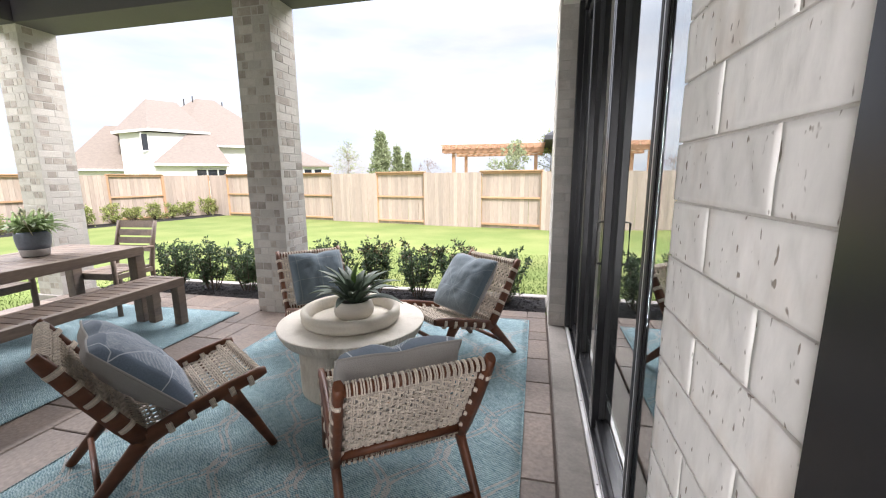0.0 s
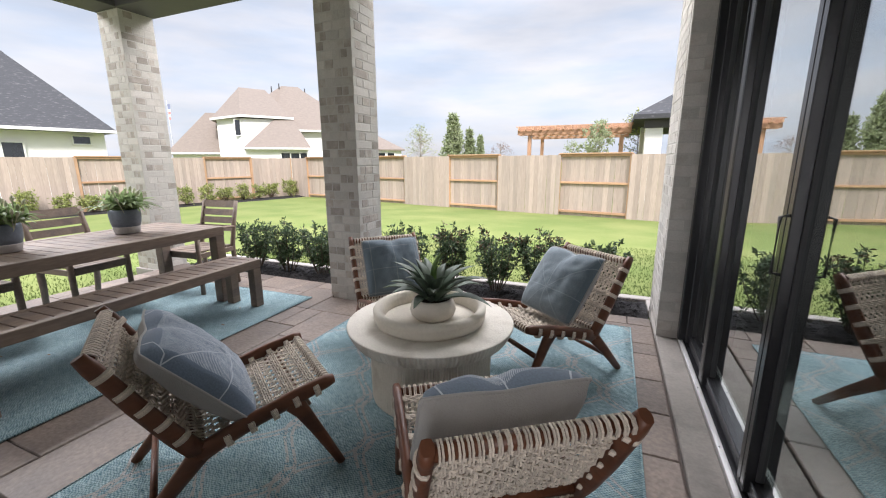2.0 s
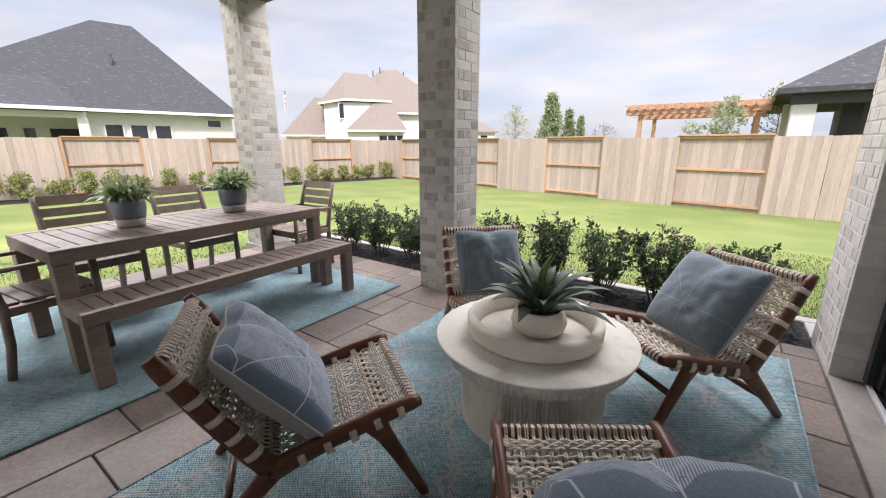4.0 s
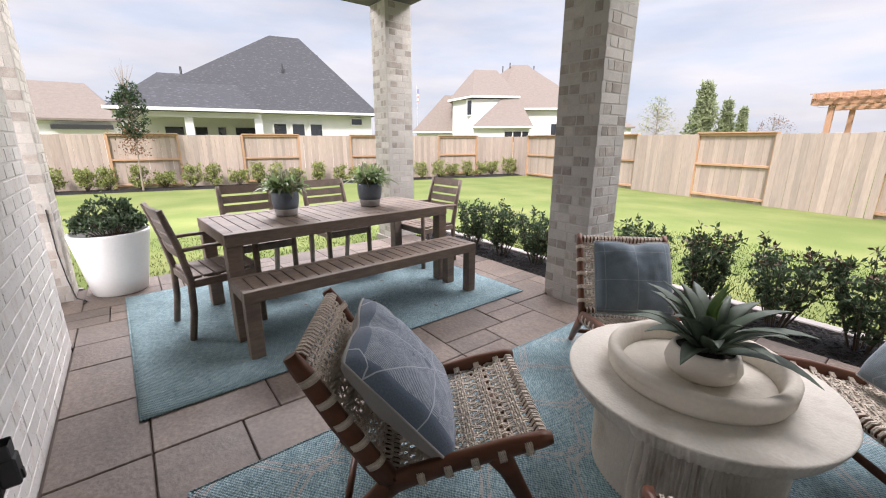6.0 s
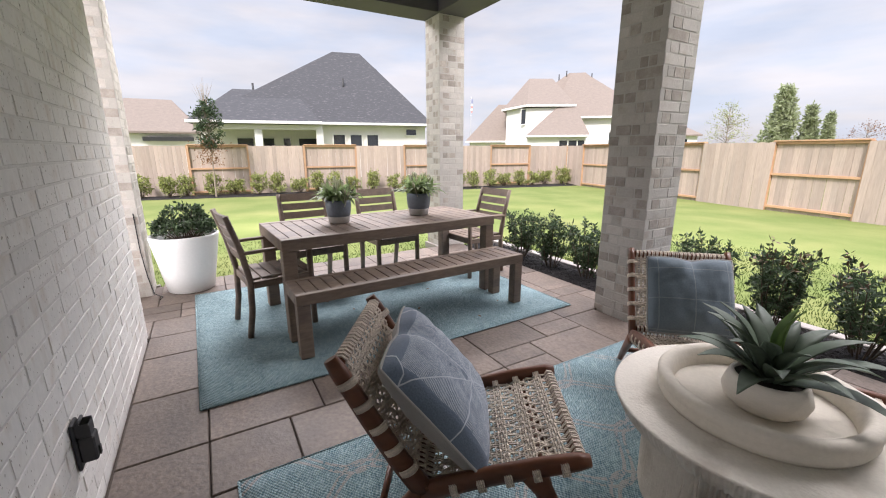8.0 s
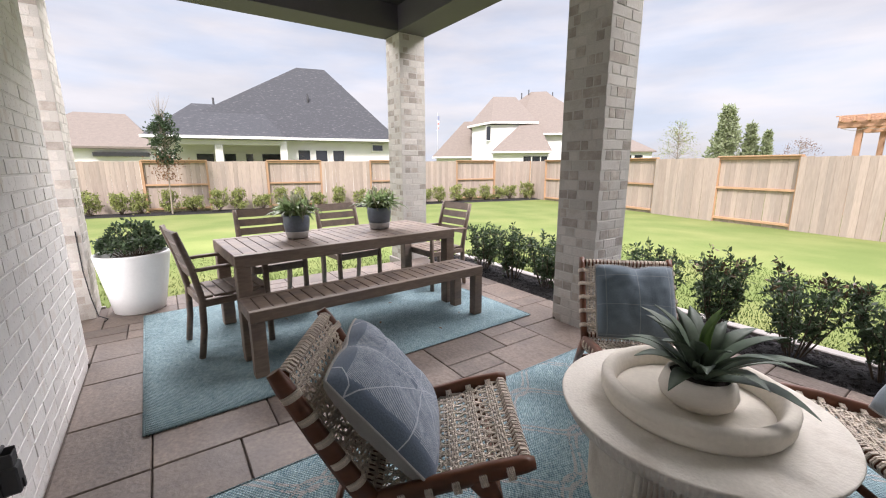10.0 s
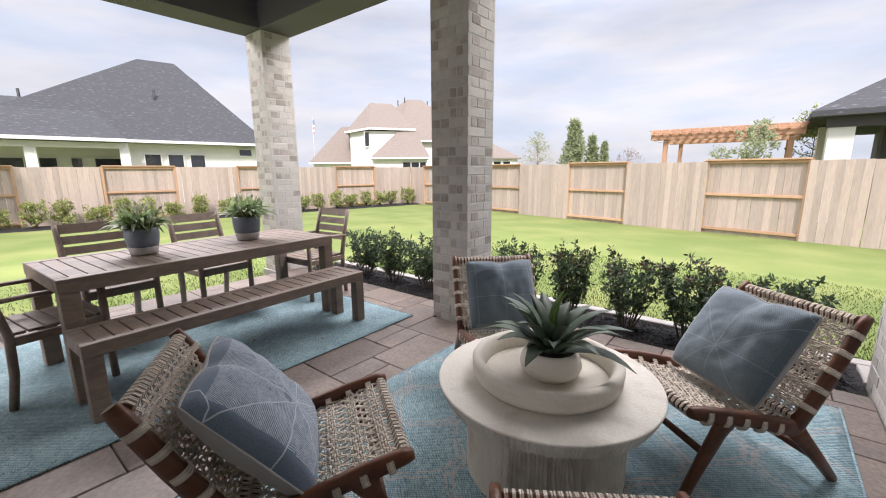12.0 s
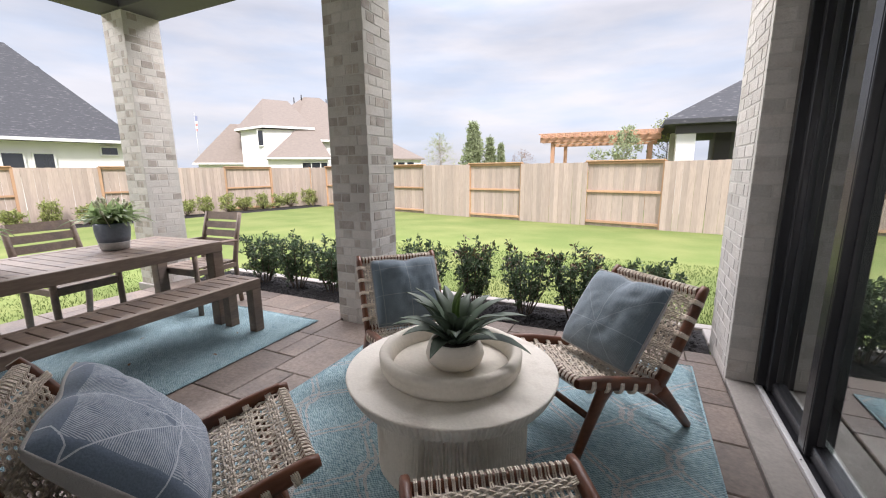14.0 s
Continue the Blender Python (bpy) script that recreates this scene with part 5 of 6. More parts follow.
# ---- trees ----
def crown_tree(name, label, at, height, trunk_h, width, leaf_mat, clumps, leaf_size, seed, bark=None, shape="cone", per=22):
    t = thing(name, label, "tree", pose(*at))
    rng = random.Random(seed)
    tr = bmesh.new()
    lean = Vector((rng.uniform(-0.05, 0.05), rng.uniform(-0.05, 0.05), 1))
    sweep(tr, [lean * (height * s) for s in (0, 0.25, 0.5, 0.75, 0.95)], [0.03 * height / 3 * q for q in (1.0, 0.8, 0.55, 0.35, 0.12)], 8, 0, False)
    bm = bmesh.new()
    for i in range(clumps):
        s = rng.random()
        z = trunk_h + (height - trunk_h) * s
        if shape == "cone":
            r = width / 2 * (1 - s) ** 0.85 * (0.75 + 0.25 * min(1, s * 8))
        else:
            r = width / 2 * math.sin(math.pi * (0.12 + 0.8 * s)) ** 0.8
        th = rng.uniform(0, 6.28)
        p = lean * z + Vector((math.cos(th), math.sin(th), 0)) * r * rng.uniform(0.35, 1.0)
        sweep(tr, [lean * (z - 0.12 * height * rng.uniform(0.4, 1)), p], [0.008 * height / 3, 0.003 * height / 3], 3, 0, False)
        for k in range(per):
            q = p + rand_dir(rng) * rng.uniform(0, width * 0.13)
            quick_leaf(bm, q, rand_dir(rng, 0.6 if shape == "cone" else 0.1) * rng.uniform(0.7, 1.3) * leaf_size, leaf_size * 0.45, rand_dir(rng, 0.4))
    part("trunk", tr, bark or M_TWIG, t)
    part("crown", bm, leaf_mat, t)
    return t


crown_tree("young_tree", "slim young tree with sparse green and russet leaves", (-16.0, 4.36, -0.26), 3.3, 1.75, 0.95, M_SHRUB, 130, 0.10, 5, M_PALEBARK, "round", 16)
rt = random.Random(6)
lower = bmesh.new()
for i in range(420):
    p = Vector((rt.gauss(-0.08, 0.22), rt.gauss(0, 0.22), rt.uniform(1.15, 2.05)))
    quick_leaf(lower, p, rand_dir(rt) * rt.uniform(0.06, 0.1), 0.04, rand_dir(rt))
part("russet_leaves", lower, M_RUSSET, bpy.data.objects["young_tree"], "russet lower leaves")["kind"] = "stuff"
twigs = bmesh.new()
for i in range(26):
    d = Vector((rt.gauss(0, 0.22), rt.gauss(0, 0.22), 1)).normalized()
    sweep(twigs, [Vector((0, 0, 2.7)), Vector((0, 0, 3.0)) + d * 0.3, Vector((0, 0, 3.0)) + d * rt.uniform(0.6, 1.1)], [0.008, 0.005, 0.002], 3, 0, False)
part("bare_twigs", twigs, M_PALEBARK, bpy.data.objects["young_tree"], "bare top twigs")["kind"] = "stuff"
crown_tree("cypress", "dense dark green conifer beyond the fence", (-9.30, 30.0, -0.3), 4.6, 0.4, 2.35, M_CYPRESS, 380, 0.22, 11)
crown_tree("cypress", "dense dark green conifer beyond the fence", (-8.25, 30.3, -0.3), 3.6, 0.4, 1.5, M_CYPRESS, 210, 0.20, 12)
crown_tree("cypress", "dense dark green conifer beyond the fence", (-7.25, 29.8, -0.3), 3.2, 0.4, 0.95, M_CYPRESS, 160, 0.19, 13)
crown_tree("bare_tree", "thin sparsely leafed tree beyond the fence", (-11.7, 30.0, -0.3), 4.1, 0.9, 2.3, M_LIME, 150, 0.08, 14, M_PALEBARK, "round", 14)
crown_tree("bare_tree", "thin sparsely leafed tree beyond the fence", (-6.2, 31.0, -0.3), 2.9, 0.7, 2.0, M_RUSSET, 90, 0.07, 18, M_PALEBARK, "round", 12)
crown_tree("garden_tree", "small leafy green tree by the pergola", (0.10, 21.0, -0.3), 3.15, 1.2, 1.25, M_CYPRESS, 80, 0.13, 15, M_PALEBARK, "round", 18)
crown_tree("garden_tree", "small leafy tree behind the pergola", (1.9, 25.5, -0.3), 3.9, 1.2, 1.9, M_LIME, 70, 0.12, 16, M_PALEBARK, "round", 14)
crown_tree("garden_tree", "small leafy tree behind the pergola", (-1.2, 27.0, -0.3), 2.6, 0.9, 1.6, M_CYPRESS, 50, 0.12, 17, M_PALEBARK, "round", 14)


# ---- pergola beyond the side fence ----
def pergola():
    t = thing("pergola", "orange-stained wooden pergola with string lights beyond the fence", "pergola", pose(0, 0, 0))
    y0, y1 = 22.0, 25.6
    for x, y in ((-2.62, y0 + 0.2), (1.12, y0 + 0.2), (-2.62, y1), (1.12, y1)):
        part("post", one_box((x - 0.075, y - 0.075, -0.4), (x + 0.075, y + 0.075, 2.50), 0.006), M_PERGOLA, t)
    for y in (y0, y0 + 0.40, y1 - 0.2, y1 + 0.2):
        part("beam", one_box((-3.12, y - 0.025, 2.45), (1.45, y + 0.025, 2.66), 0.006), M_PERGOLA, t)
    for i in range(15):
        x = -3.02 + 4.36 * i / 14
        part("rafter", one_box((x - 0.025, y0 - 0.35, 2.62), (x + 0.025, y1 + 0.55, 2.77), 0.006), M_PERGOLA, t)
    for i in range(10):
        y = y0 - 0.2 + 4.1 * i / 9
        part("slat", one_box((-3.15, y - 0.02, 2.772), (1.5, y + 0.02, 2.805), 0.004), M_PERGOLA, t)
    bm = bmesh.new()
    pts = [(-3.0 + 4.3 * i / 40, y0 + 0.1, 2.42 - 0.06 * abs(math.sin(i * math.pi / 5))) for i in range(41)]
    sweep(bm, pts, 0.010, 4, 0, False)
    part("light_string", bm, M_BULB, t, "thin string of lights")


pergola()


# ---- houses beyond the fences ----
def hip(bm, u0, u1, d0, d1, ze, ra, rb, dr, zr, thick=0.14):
    """Hip roof over u0..u1, d0..d1 with its eaves at ze and its ridge from ra to rb at depth dr and height zr."""
    lo = [(u0, d0, ze), (u1, d0, ze), (u1, d1, ze), (u0, d1, ze)]
    v = [bm.verts.new(p) for p in lo]
    w = [bm.verts.new((p[0], p[1], p[2] - thick)) for p in lo]
    r0, r1 = bm.verts.new((ra, dr, zr)), bm.verts.new((rb, dr, zr))
    bm.faces.new((v[0], v[1], r1, r0))
    bm.faces.new((v[1], v[2], r1))
    bm.faces.new((v[2], v[3], r0, r1))
    bm.faces.new((v[3], v[0], r0))
    for i in range(4):
        bm.faces.new((w[i], w[(i + 1) % 4], v[(i + 1) % 4], v[i]))
    bm.faces.new(list(reversed(w)))
    return bm


def house_window(parent, u0, u1, z0, z1, d, trim=0.07):
    w = part("window", one_box((u0, d - 0.03, z0), (u1, d + 0.03, z1), 0), M_WINDOW, parent, "dark window pane")
    bm = bmesh.new()
    rbox(bm, (u0 - trim, d - 0.06, z0 - trim), (u0, d + 0.02, z1 + trim), 0.004)
    rbox(bm, (u1, d - 0.06, z0 - trim), (u1 + trim, d + 0.02, z1 + trim), 0.004)
    rbox(bm, (u0, d - 0.06, z1), (u1, d + 0.02, z1 + trim), 0.004)
    rbox(bm, (u0, d - 0.06, z0 - trim), (u1, d + 0.02, z0), 0.004)
    part("frame", bm, M_TRIM, w)
    return w


def vent(parent, u, d, z, h):
    part("roof_vent", sweep(bmesh.new(), [(u, d, z - 0.3), (u, d, z + h)], 0.06, 8), M_METAL, parent)


def charcoal_house():
    m = Matrix.Translation((-24.0, 5.6, 0)) @ Matrix.Rotation(math.atan2(0.9777, 0.2100), 4, 'Z')
    t = thing("house", "cream single-storey house with a charcoal shingle hip roof", "house", m)
    part("roof", hip(bmesh.new(), -1.9, 11.35, 1.0, 11.0, 2.93, 5.8, 7.6, 6.0, 7.78), M_SHINGLE, t)
    part("porch_roof", hip(bmesh.new(), -2.0, 4.55, -0.15, 7.0, 2.86, -0.2, 3.2, 3.4, 4.86), M_SHINGLE, t)
    part("rear_roof", hip(bmesh.new(), 5.5, 11.0, 4.0, 12.0, 2.9, 8.6, 8.9, 7.2, 7.1), M_SHINGLE, t)
    part("wall", one_box((4.63, 1.6, -0.6), (11.0, 10.5, 2.80), 0.0), M_STUCCO, t)
    part("porch_wall", one_box((-1.7, 3.5, -0.6), (4.627, 10.4, 2.72), 0.0), M_STUCCO, t)
    part("fascia", one_box((4.55, 0.92, 2.79), (11.4, 0.998, 2.93), 0.004), M_TRIM, t)
    part("fascia", one_box((-2.05, -0.23, 2.73), (4.6, -0.152, 2.88), 0.004), M_TRIM, t)
    part("porch_beam", one_box((-1.8, 0.25, 2.45), (4.6, 0.55, 2.71), 0.004), M_TRIM, t)
    for u in (-1.5, 1.06, 4.25):
        part("porch_column", one_box((u, 0.22, -0.6), (u + 0.38, 0.58, 2.449), 0.004), M_TRIM, t)
    for u0, u1, z0, z1 in ((5.27, 5.93, 1.2, 2.24), (6.27, 6.93, 1.2, 2.24), (7.28, 7.94, 1.2, 2.24), (9.74, 10.38, 2.26, 2.60)):
        house_window(t, u0, u1, z0, z1, 1.57)
    for u0, u1 in ((-0.26, 0.63), (1.18, 1.80), (2.35, 2.75), (3.26, 4.37)):
        house_window(t, u0, u1, 1.0, 2.06, 3.47, 0.05)
    vent(t, 6.17, 3.4, 5.0, 0.75)
    vent(t, 0.9, 3.6, 4.7, 0.55)


charcoal_house()


def facing_house(name, heading, eye, dist, label):
    h = radians(heading)
    o = Vector(eye) + Vector((-math.sin(h), math.cos(h), 0)) * dist
    return thing(name, label, "house", pose(o.x, o.y, 0, 0, 0, heading))


def tan_house():
    t = facing_house("house", 46, (0.7, 4.05, 0), 42.0, "white two-storey house with a tan shingle roof")
    part("main_roof", hip(bmesh.new(), -4.1, 9.0, 1.7, 14.0, 4.40, 2.17, 3.85, 7.0, 9.38), M_SHINGLE_TAN, t)
    part("right_roof", hip(bmesh.new(), 0.5, 9.6, 0.1, 13.9, 4.36, 2.3, 3.75, 6.9, 9.34), M_SHINGLE_TAN, t)
    # the upper storey turns a corner towards the lawn, and its eaves follow it
    bm = bmesh.new()
    a, c, b_ = (-4.43, 1.5, 5.25), (-1.85, -0.6, 5.46), (2.70, -0.1, 5.40)
    v = [bm.verts.new(p) for p in (a, c, b_, (3.0, 9.5, 5.4), (-4.0, 9.5, 5.3), (-1.95, 5.0, 8.68), (0.45, 5.2, 8.60))]
    w = [bm.verts.new((q.co.x, q.co.y, q.co.z - 0.12)) for q in v[:5]]
    for f in ((0, 1, 5), (1, 2, 6, 5), (2, 3, 6), (3, 4, 5, 6), (4, 0, 5)):
        bm.faces.new([v[k] for k in f])
    for k in range(5):
        bm.faces.new((w[k], w[(k + 1) % 5], v[(k + 1) % 5], v[k]))
    bm.faces.new(list(reversed(w)))
    part("side_roof", bm, M_SHINGLE_TAN, t)
    part("eave", sweep(bmesh.new(), [(p[0], p[1] - 0.06, p[2] - 0.04) for p in (a, c, b_)], (0.05, 0.10), 4, 1.0), M_TRIM, t)
    part("wing_roof", hip(bmesh.new(), -8.3, -1.0, 2.0, 11.0, 2.22, -5.15, -3.0, 5.0, 6.12), M_SHINGLE_TAN, t)
    part("wing_eave", one_box((-8.3, 1.9, 2.08), (-3.95, 1.998, 2.24), 0.004), M_TRIM, t)
    part("front_roof", hip(bmesh.new(), -1.72, 3.80, -3.4, 3.0, 2.56, 0.98, 2.61, -0.1, 5.27), M_SHINGLE_TAN, t)
    bm = bmesh.new()
    foot = [(-3.95, 1.55), (-1.80, -0.25), (2.55, 0.05), (2.55, 9.0), (-3.7, 9.0)]
    lo, hi = ([bm.verts.new((x, y, z)) for x, y in foot] for z in (-0.6, 5.22))
    for k in range(5):
        bm.faces.new((lo[k], lo[(k + 1) % 5], hi[(k + 1) % 5], hi[k]))
    bm.faces.new(hi)
    part("upper_wall", bm, M_WHITEWALL, t)
    part("side_wall", one_box((2.60, 0.6, -0.6), (8.8, 10.0, 4.20), 0), M_WHITEWALL, t)
    part("side_eave", one_box((2.72, 0.0, 4.20), (9.3, 0.098, 4.38), 0.004), M_TRIM, t)
    part("front_wall", one_box((-1.55, -3.0, -0.6), (3.5, 0.0, 2.42), 0), M_WHITEWALL, t)
    part("front_eave", one_box((-1.85, -3.5, 2.42), (3.8, -3.4, 2.58), 0.004), M_TRIM, t)
    part("wing_wall", one_box((-7.9, 2.5, -0.6), (-3.9, 9.5, 2.06), 0), M_WHITEWALL, t)
    house_window(t, -2.36, -1.95, 3.76, 5.10, -0.14)
    for u0, u1 in ((1.25, 1.95), (2.05, 2.75), (2.85, 3.4)):
        house_window(t, u0, u1, 1.2, 2.12, -3.02)
    house_window(t, 5.9, 6.6, 1.4, 2.9, 0.58)
    for u, d, z, h in ((1.13, 6.6, 8.6, 0.62), (1.9, 6.6, 9.05, 0.5), (4.5, 6.6, 8.75, 0.45), (-1.5, 4.0, 7.6, 0.35)):
        vent(t, u, d, z, h)
    far = facing_house("house", 46, (0.7, 4.05, 0), 46.0, "far white house with a tan shingle roof")
    part("roof", hip(bmesh.new(), 9.6, 14.9, -0.4, 8.0, 2.72, 11.2, 12.2, 3.5, 4.65), M_SHINGLE_TAN, far)
    part("wall", one_box((9.9, 0.0, -0.6), (14.6, 7.6, 2.58), 0), M_WHITEWALL, far)
    for u0, u1 in ((10.8, 11.6), (11.8, 12.6), (12.9, 13.7)):
        house_window(far, u0, u1, 1.2, 2.3, -0.02)


tan_house()


def edge_house():
    t = facing_house("house", 87, (0.6, 4.05, 0), 36.0, "far cream house with a tan shingle roof")
    part("roof", hip(bmesh.new(), -10.0, -1.55, -0.3, 9.0, 2.68, -6.6, -3.6, 4.0, 5.25), M_SHINGLE_TAN, t)
    part("wall", one_box((-9.6, 0.2, -0.6), (-2.0, 8.6, 2.53), 0), M_STUCCO, t)
    part("porch_beam", one_box((-5.3, -0.2, 2.02), (-2.2, 0.19, 2.30), 0.004), M_METAL, t, "dark porch beam")


edge_house()


def side_house():
    t = thing("house", "pale brick house corner with a charcoal hip roof", "house", pose(0, 0, 0))
    part("roof", hip(bmesh.new(), 1.45, 13.0, 20.5, 31.0, 2.98, 6.6, 8.0, 25.6, 6.1, 0.16), M_SHINGLE, t)
    part("porch_column", one_box((1.90, 21.0, -0.6), (2.48, 21.6, 2.80), 0.004), M_TRIM, t)
    part("porch_column", one_box((1.90, 24.5, -0.6), (2.48, 25.1, 2.80), 0.004), M_TRIM, t)
    part("porch_column", one_box((3.25, 22.5, -0.6), (3.75, 23.1, 2.80), 0.004), M_BEAM, t)
    part("porch_beam", one_box((1.85, 20.95, 2.52), (12.5, 21.25, 2.815), 0.004), M_BEAM, t)
    part("wall", one_box((4.1, 21.4, -0.6), (12.5, 30.5, 2.81), 0), M_BEAM, t)


side_house()


def flag():
    t = thing("flag", "distant red, white and blue flag on a tall pole", "flag", pose(-48.9, 37.6, 0))
    part("pole", sweep(bmesh.new(), [(0, 0, -0.5), (0, 0, 8.6)], 0.018, 6), M_TRACK, t)
    for i in range(6):
        bm = bmesh.new()
        rbox(bm, (0.04, -0.02, 6.35 + 0.3 * i), (0.50 - 0.03 * (5 - i), 0.02, 6.645 + 0.3 * i), 0.003)
        part("stripe", bm, (M_RED, M_BULB)[i % 2] if i < 4 else M_BLUE, t)


flag()

# small white hooks under the porch ceiling
for x, y in ((-4.32, 5.72), (-4.10, 6.28)):
    bm = lathe(bmesh.new(), [(0.020, 0.0), (0.026, 0.012), (0.018, 0.05), (0.010, 0.07)], 16)
    h = tagged(mesh_object("ceiling_hook", bm, M_BULB), "small white fitting under the dark porch ceiling", "hook")
    h.matrix_basis = pose(x, y, Z_CEIL - 0.071)


# ---- pavers ----
def pavers():
    rng = random.Random(12)
    unit = 0.1837
    floor = bpy.data.objects["floor"]
    meshes = {}

    def laid(i, j, w, h, gx, gy):
        key = (w, h, rng.randrange(2))
        if key not in meshes:
            bm = bmesh.new()
            g = 0.0026
            rbox(bm, (g, g, -0.045), (w * unit - g, h * unit - g, 0.0), 0.005)
            me = bpy.data.meshes.new("paver")
            bm.to_mesh(me)
            bm.free()
            me.materials.append(M_PAVER)
            meshes[key] = me
        o = new("paver", meshes[key])
        o.parent = floor
        o.location = (gx + i * unit, gy + j * unit, rng.uniform(-0.0025, 0.0))

    def field(gx, gy, nx, ny, skip):
        used = [[skip(gx + (i + 0.5) * unit, gy + (j + 0.5) * unit) for i in range(nx)] for j in range(ny)]
        for j in range(ny):
            for i in range(nx):
                if used[j][i]:
                    continue
                shapes = [(2, 3), (3, 2), (2, 2), (2, 2), (1, 2), (2, 1), (3, 2), (2, 3)]
                rng.shuffle(shapes)
                for w, h in shapes + [(1, 1)]:
                    if i + w <= nx and j + h <= ny and not any(used[j + b_][i + a] for a in range(w) for b_ in range(h)):
                        for a in range(w):
                            for b_ in range(h):
                                used[j + b_][i + a] = True
                        laid(i, j, w, h, gx, gy)
                        break

    def inside(x, y):
        if y < 3.57 and x > -2.97:
            return True
        if y > Y_FAR - 0.02 and x < -1.18:
            return True
        if COL_B[0] - 0.05 < x < COL_B[1] + 0.05 and y > COL_B[2] - 0.05:
            return True
        if COL_C[0] - 0.1 < x < COL_C[1] + 0.02 and y < COL_C[3] + 0.02:
            return True
        return False

    field(X_LEFT + 0.005, 2.657, 31, 26, inside)


pavers()


# ---- bricks ----
BRICK_MESH = {}


def brick_mesh(length, depth, height, mat, kind):
    key = (round(length, 3), round(depth, 3), mat.name, kind)
    if key not in BRICK_MESH:
        rng = random.Random(str(key))
        bm = bmesh.new()
        if kind >= 10:
            # hand-slurried face: soft lumps, sagging arrises
            nx, nz = max(4, int(length / 0.0075)), 11
            rows = []
            for j in range(nz + 1):
                row = []
                for i in range(nx + 1):
                    u, v = i / nx, j / nz
                    edge = min(u * length, (1 - u) * length, v * height, (1 - v) * height)
                    lump = 0.0022 * noise.noise((u * length * 22 + kind * 5, v * height * 14, 1.0)) + 0.0013 * noise.noise((u * length * 75, v * height * 48, kind))
                    fall = 0.0011 * max(0.0, 1 - edge / 0.008) ** 1.5 * (0.55 + 0.9 * noise.noise((u * length * 30, v * height * 30, kind + 4.0)))
                    row.append(bm.verts.new((u * length, lump * min(1.0, edge / 0.012) - fall, v * height)))
                rows.append(row)
            for j in range(nz):
                for i in range(nx):
                    bm.faces.new((rows[j][i], rows[j][i + 1], rows[j + 1][i + 1], rows[j + 1][i])).smooth = True
            ring = rows[0] + [r[-1] for r in rows[1:]] + rows[-1][-2::-1] + [r[0] for r in rows[-2:0:-1]]
            back = [bm.verts.new((v.co.x, -depth, v.co.z)) for v in ring]
            for i in range(len(ring)):
                k2 = (i + 1) % len(ring)
                bm.faces.new((ring[k2], ring[i], back[i], back[k2]))
            bmesh.ops.recalc_face_normals(bm, faces=bm.faces[:])
        else:
            rbox(bm, (0, -depth, 0), (length, 0, height), 0.0025)
            for v in bm.verts:
                v.co += Vector((rng.uniform(-1, 1), rng.uniform(-1, 1), rng.uniform(-1, 1))) * 0.0011
        me = bpy.data.meshes.new("brick")
        bm.to_mesh(me)
        bm.free()
        me.materials.append(mat)
        BRICK_MESH[key] = me
    return BRICK_MESH[key]


def brick_face(parent, corner, along, out, length, z0, z1, mats, pattern, single, rng, proud=0.0, inset=0.0, odd=1, COURSE=0.0784, lumpy=False, joint=0.009):
    """Courses of brick on a face: corner at its foot, along and out are unit vectors. single(s, z) tells which bricks are parts of their own."""
    rz = math.degrees(math.atan2(along.y, along.x))
    flip = along.cross(Vector((0, 0, 1))).dot(out) > 0      # local -y must look inwards
    loose = bmesh.new()
    n = int((z1 - z0) / COURSE + 0.12)
    for k in range(n):
        z = z0 + k * COURSE
        cut = inset if k % 2 == odd else 0.0
        run = length - 2 * cut
        s = cut
        sizes = pattern(k, run, rng)
        for w in sizes:
            w = min(w, cut + run - s)
            if w < 0.03:
                break
            tan = rng.random() < (mats[2] if w > 0.13 or not mats[2] else 0.74)
            me = brick_mesh(w - (0.0008 if lumpy else joint), 0.05, COURSE - joint, mats[1] if tan else mats[0], rng.randrange(3) + (10 if lumpy else 0))
            p = corner + along * (s + joint / 2) + out * (proud + rng.uniform(-0.0012, 0.0012) * (0.3 if lumpy else 1.0))
            m = pose(p.x, p.y, z, 0, 0, rz)
            if flip:
                p2 = p + along * (w - joint)
                m = pose(p2.x, p2.y, z, 0, 0, rz + 180)
            if single(s, z):
                o = new("brick", me)
                o.parent = parent
                o.matrix_basis = m
            else:
                t = bmesh.new()
                t.from_mesh(me)
                bmesh.ops.transform(t, matrix=m, verts=t.verts)
                merge(loose, t)
            s += w
    if loose.verts:
        part("brick_rest", loose, mats[0], parent)["kind"] = "stuff"
    else:
        loose.free()


def column_pattern(k, run, rng):
    """A pale stretcher and two darker headers, changing sides from course to course."""
    a = run * rng.uniform(0.48, 0.56)
    b_ = (run - a) / 2
    if rng.random() < 0.12:
        return [b_, a, b_ + 0.001]
    return [a, b_, b_ + 0.001] if k % 2 else [b_, b_, a + 0.001]


def side_pattern(k, run, rng):
    a = run * rng.uniform(0.60, 0.68)
    if rng.random() < 0.2:
        return [run * 0.28, run * 0.44, run * 0.28 + 0.001]
    return [a, run - a + 0.001] if k % 2 else [run - a, a + 0.001]


def wall_pattern(first):
    def rows(k, run, rng):
        out, total = [first / 2 if k % 2 else first], 0
        total = out[0]
        while total < run:
            out.append(0.115 if rng.random() < 0.06 else first)
            total += out[-1]
        return out
    return rows


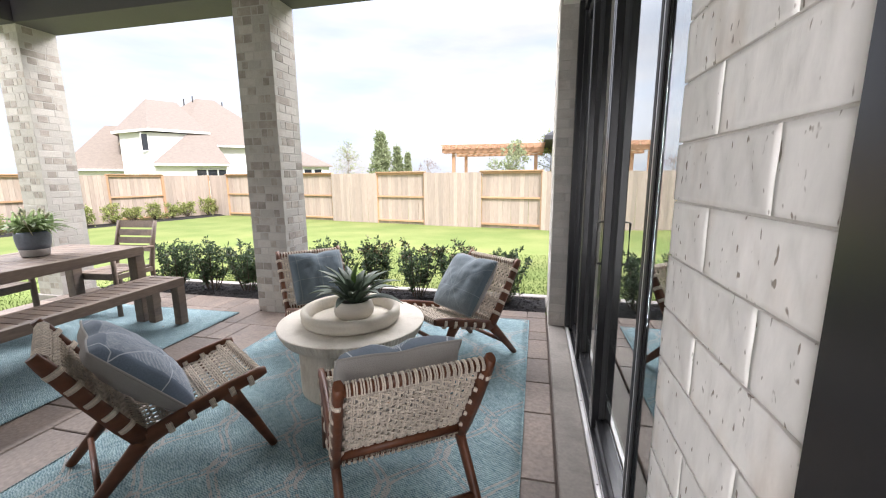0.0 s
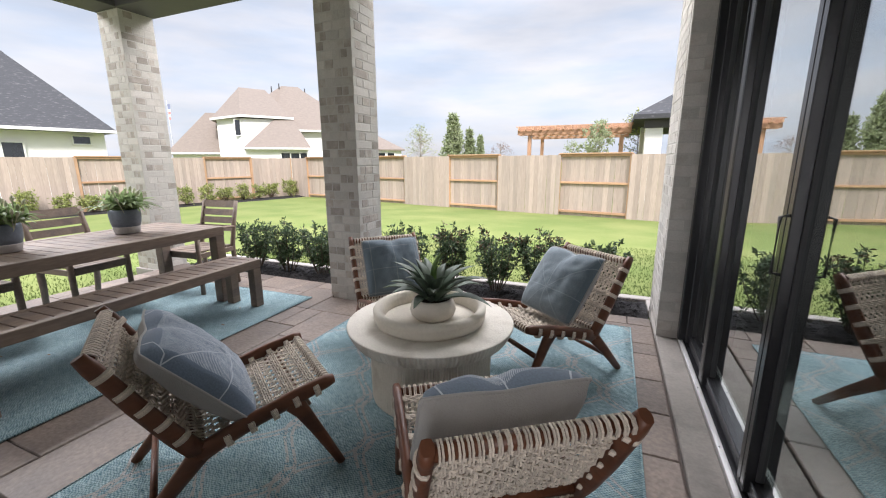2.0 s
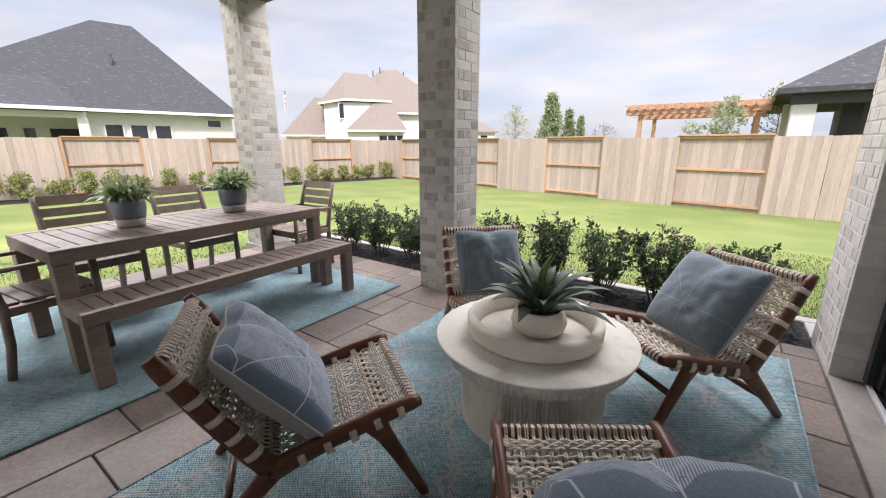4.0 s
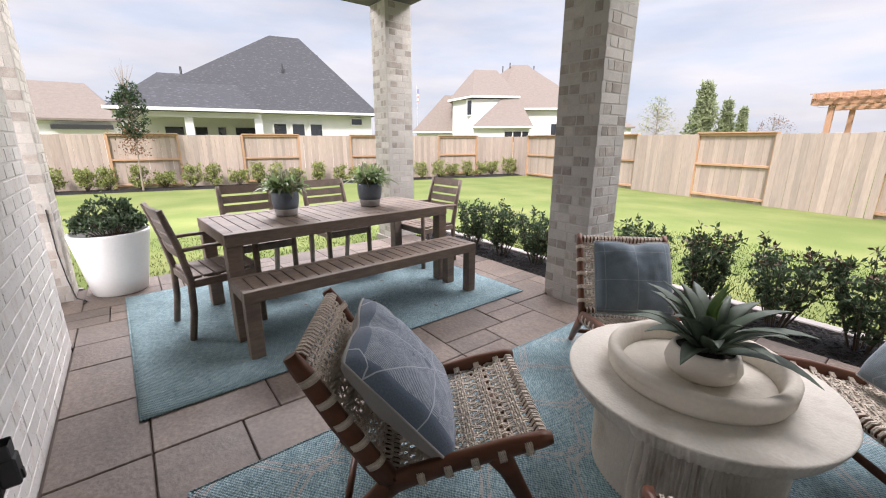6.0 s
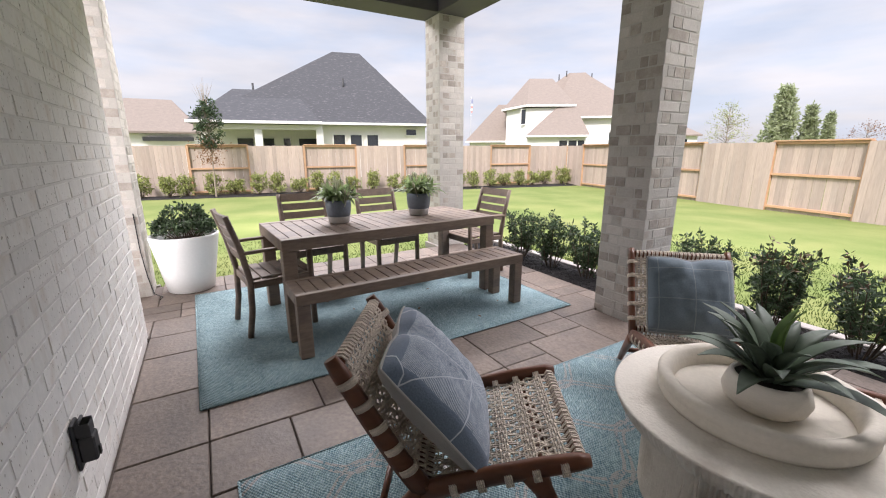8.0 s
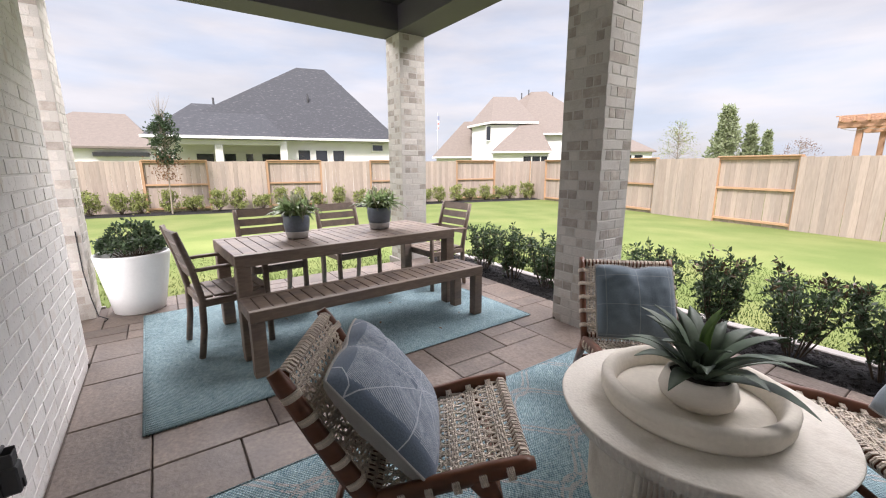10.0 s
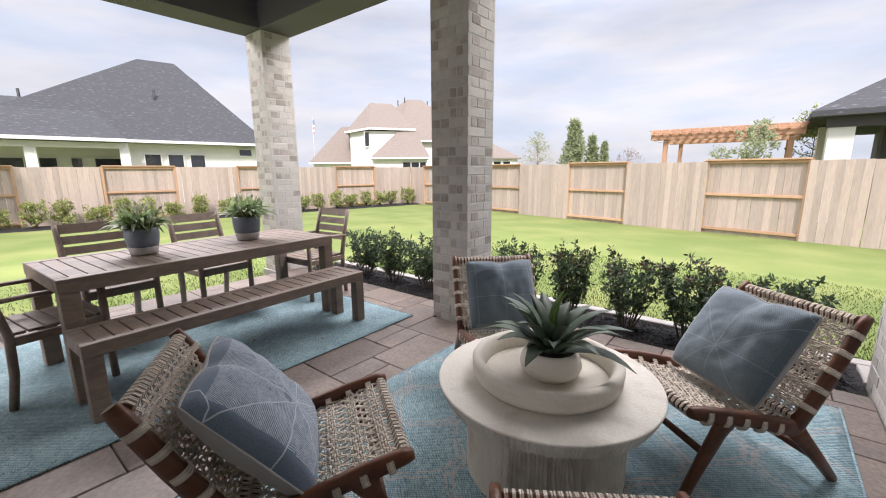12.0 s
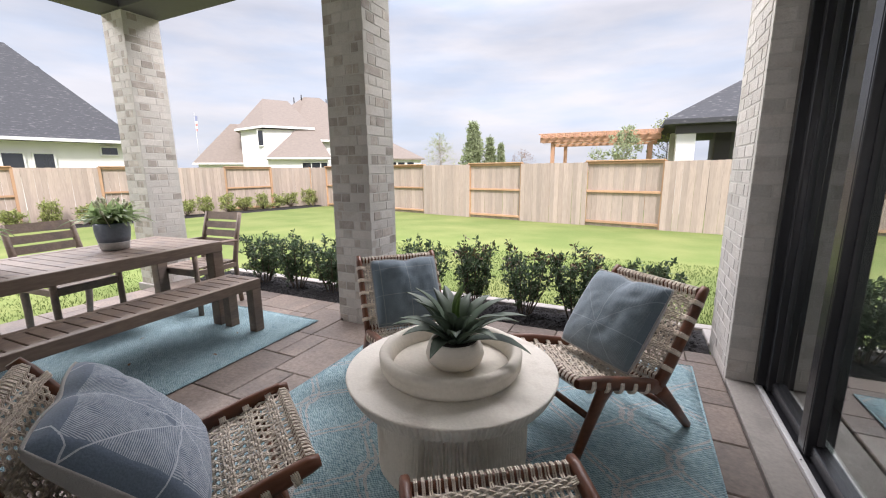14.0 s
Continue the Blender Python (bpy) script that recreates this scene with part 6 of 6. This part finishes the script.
EX, EY = Vector((1, 0, 0)), Vector((0, 1, 0))
wash = (M_BRICK, M_BRICK_TAN, 0.10)
rng_b = random.Random(30)
for ob, (x0, x1, y0, y1), z0 in ((column_middle, COL_B, -0.028), (column_far, COL_A, -0.01), (column_near, COL_C, -0.01)):
    w, d = x1 - x0, y1 - y0
    seen = lambda s, z: True
    unseen = lambda s, z: False
    brick_face(ob, Vector((x0, y0, 0)), EX, -EY, w, z0, Z_BEAM, wash, column_pattern, unseen if ob == column_near else seen, rng_b, inset=0.05)
    brick_face(ob, Vector((x0, y1, 0)), EX, EY, w, z0, Z_BEAM, wash, column_pattern, unseen, rng_b, inset=0.05)
    for face, sx in ((EX, x1), (-EX, x0)):
        # side courses alternate with the front ones at the corners
        rows = side_pattern
        brick_face(ob, Vector((sx, y0, 0)), EY, face, d, z0, Z_BEAM, wash, rows, seen if face == EX else unseen, rng_b, inset=0.05, odd=0)

slur = (M_SLURRY, M_SLURRY, 0.0)
brick_face(wall_outlet, Vector((-2.945, Y_WALL, 0)), EX, EY, X_DOORWAY + 2.945, -0.02, Z_CEIL, slur, wall_pattern(0.212), lambda s, z: s < 2.1 and z < 2.0, rng_b, proud=-0.006)
brick_face(wall_outlet, Vector((X_DOORWAY, 3.305, 0)), EY, EX, 0.21, -0.02, Z_CEIL, slur, wall_pattern(0.212), lambda s, z: False, rng_b, proud=-0.004)
brick_face(wall_outlet, Vector((-2.945, 3.305, 0)), EY, -EX, 0.21, -0.02, Z_CEIL, slur, wall_pattern(0.212), lambda s, z: False, rng_b, proud=0.001)
brick_face(pier_near, Vector((X_PIER, Y_PIER[0], 0)), EY, -EX, Y_PIER[1] - Y_PIER[0], -0.042, Z_CEIL, slur, lambda k, run, rng: [0.080, run - 0.079] if k % 2 else [0.195, run - 0.194], lambda s, z: True, rng_b, COURSE=0.073, lumpy=True, joint=0.0030)
brick_face(pier_near, Vector((X_PIER + 0.05, Y_PIER[1], 0)), EX, EY, 0.11, -0.042, 2.75, slur, wall_pattern(0.14), lambda s, z: True, rng_b, COURSE=0.073)
brick_face(pier_far, Vector((X_DOOR, 7.072, 0)), EX, -EY, 0.175, -0.02, Z_CEIL, (M_BRICK, M_BRICK, 0.0), wall_pattern(0.212), lambda s, z: True, rng_b, proud=0.0)
brick_face(pier_far, Vector((X_DOOR, 7.122, 0)), EY, -EX, 0.58, -0.02, Z_CEIL, (M_BRICK, M_BRICK, 0.0), wall_pattern(0.212), lambda s, z: True, rng_b, proud=0.0)
brick_face(pier_far, Vector((X_DOOR + 0.05, 7.70, 0)), EX, EY, 0.79, -0.02, Z_CEIL, wash, wall_pattern(0.212), lambda s, z: False, rng_b, proud=0.0)
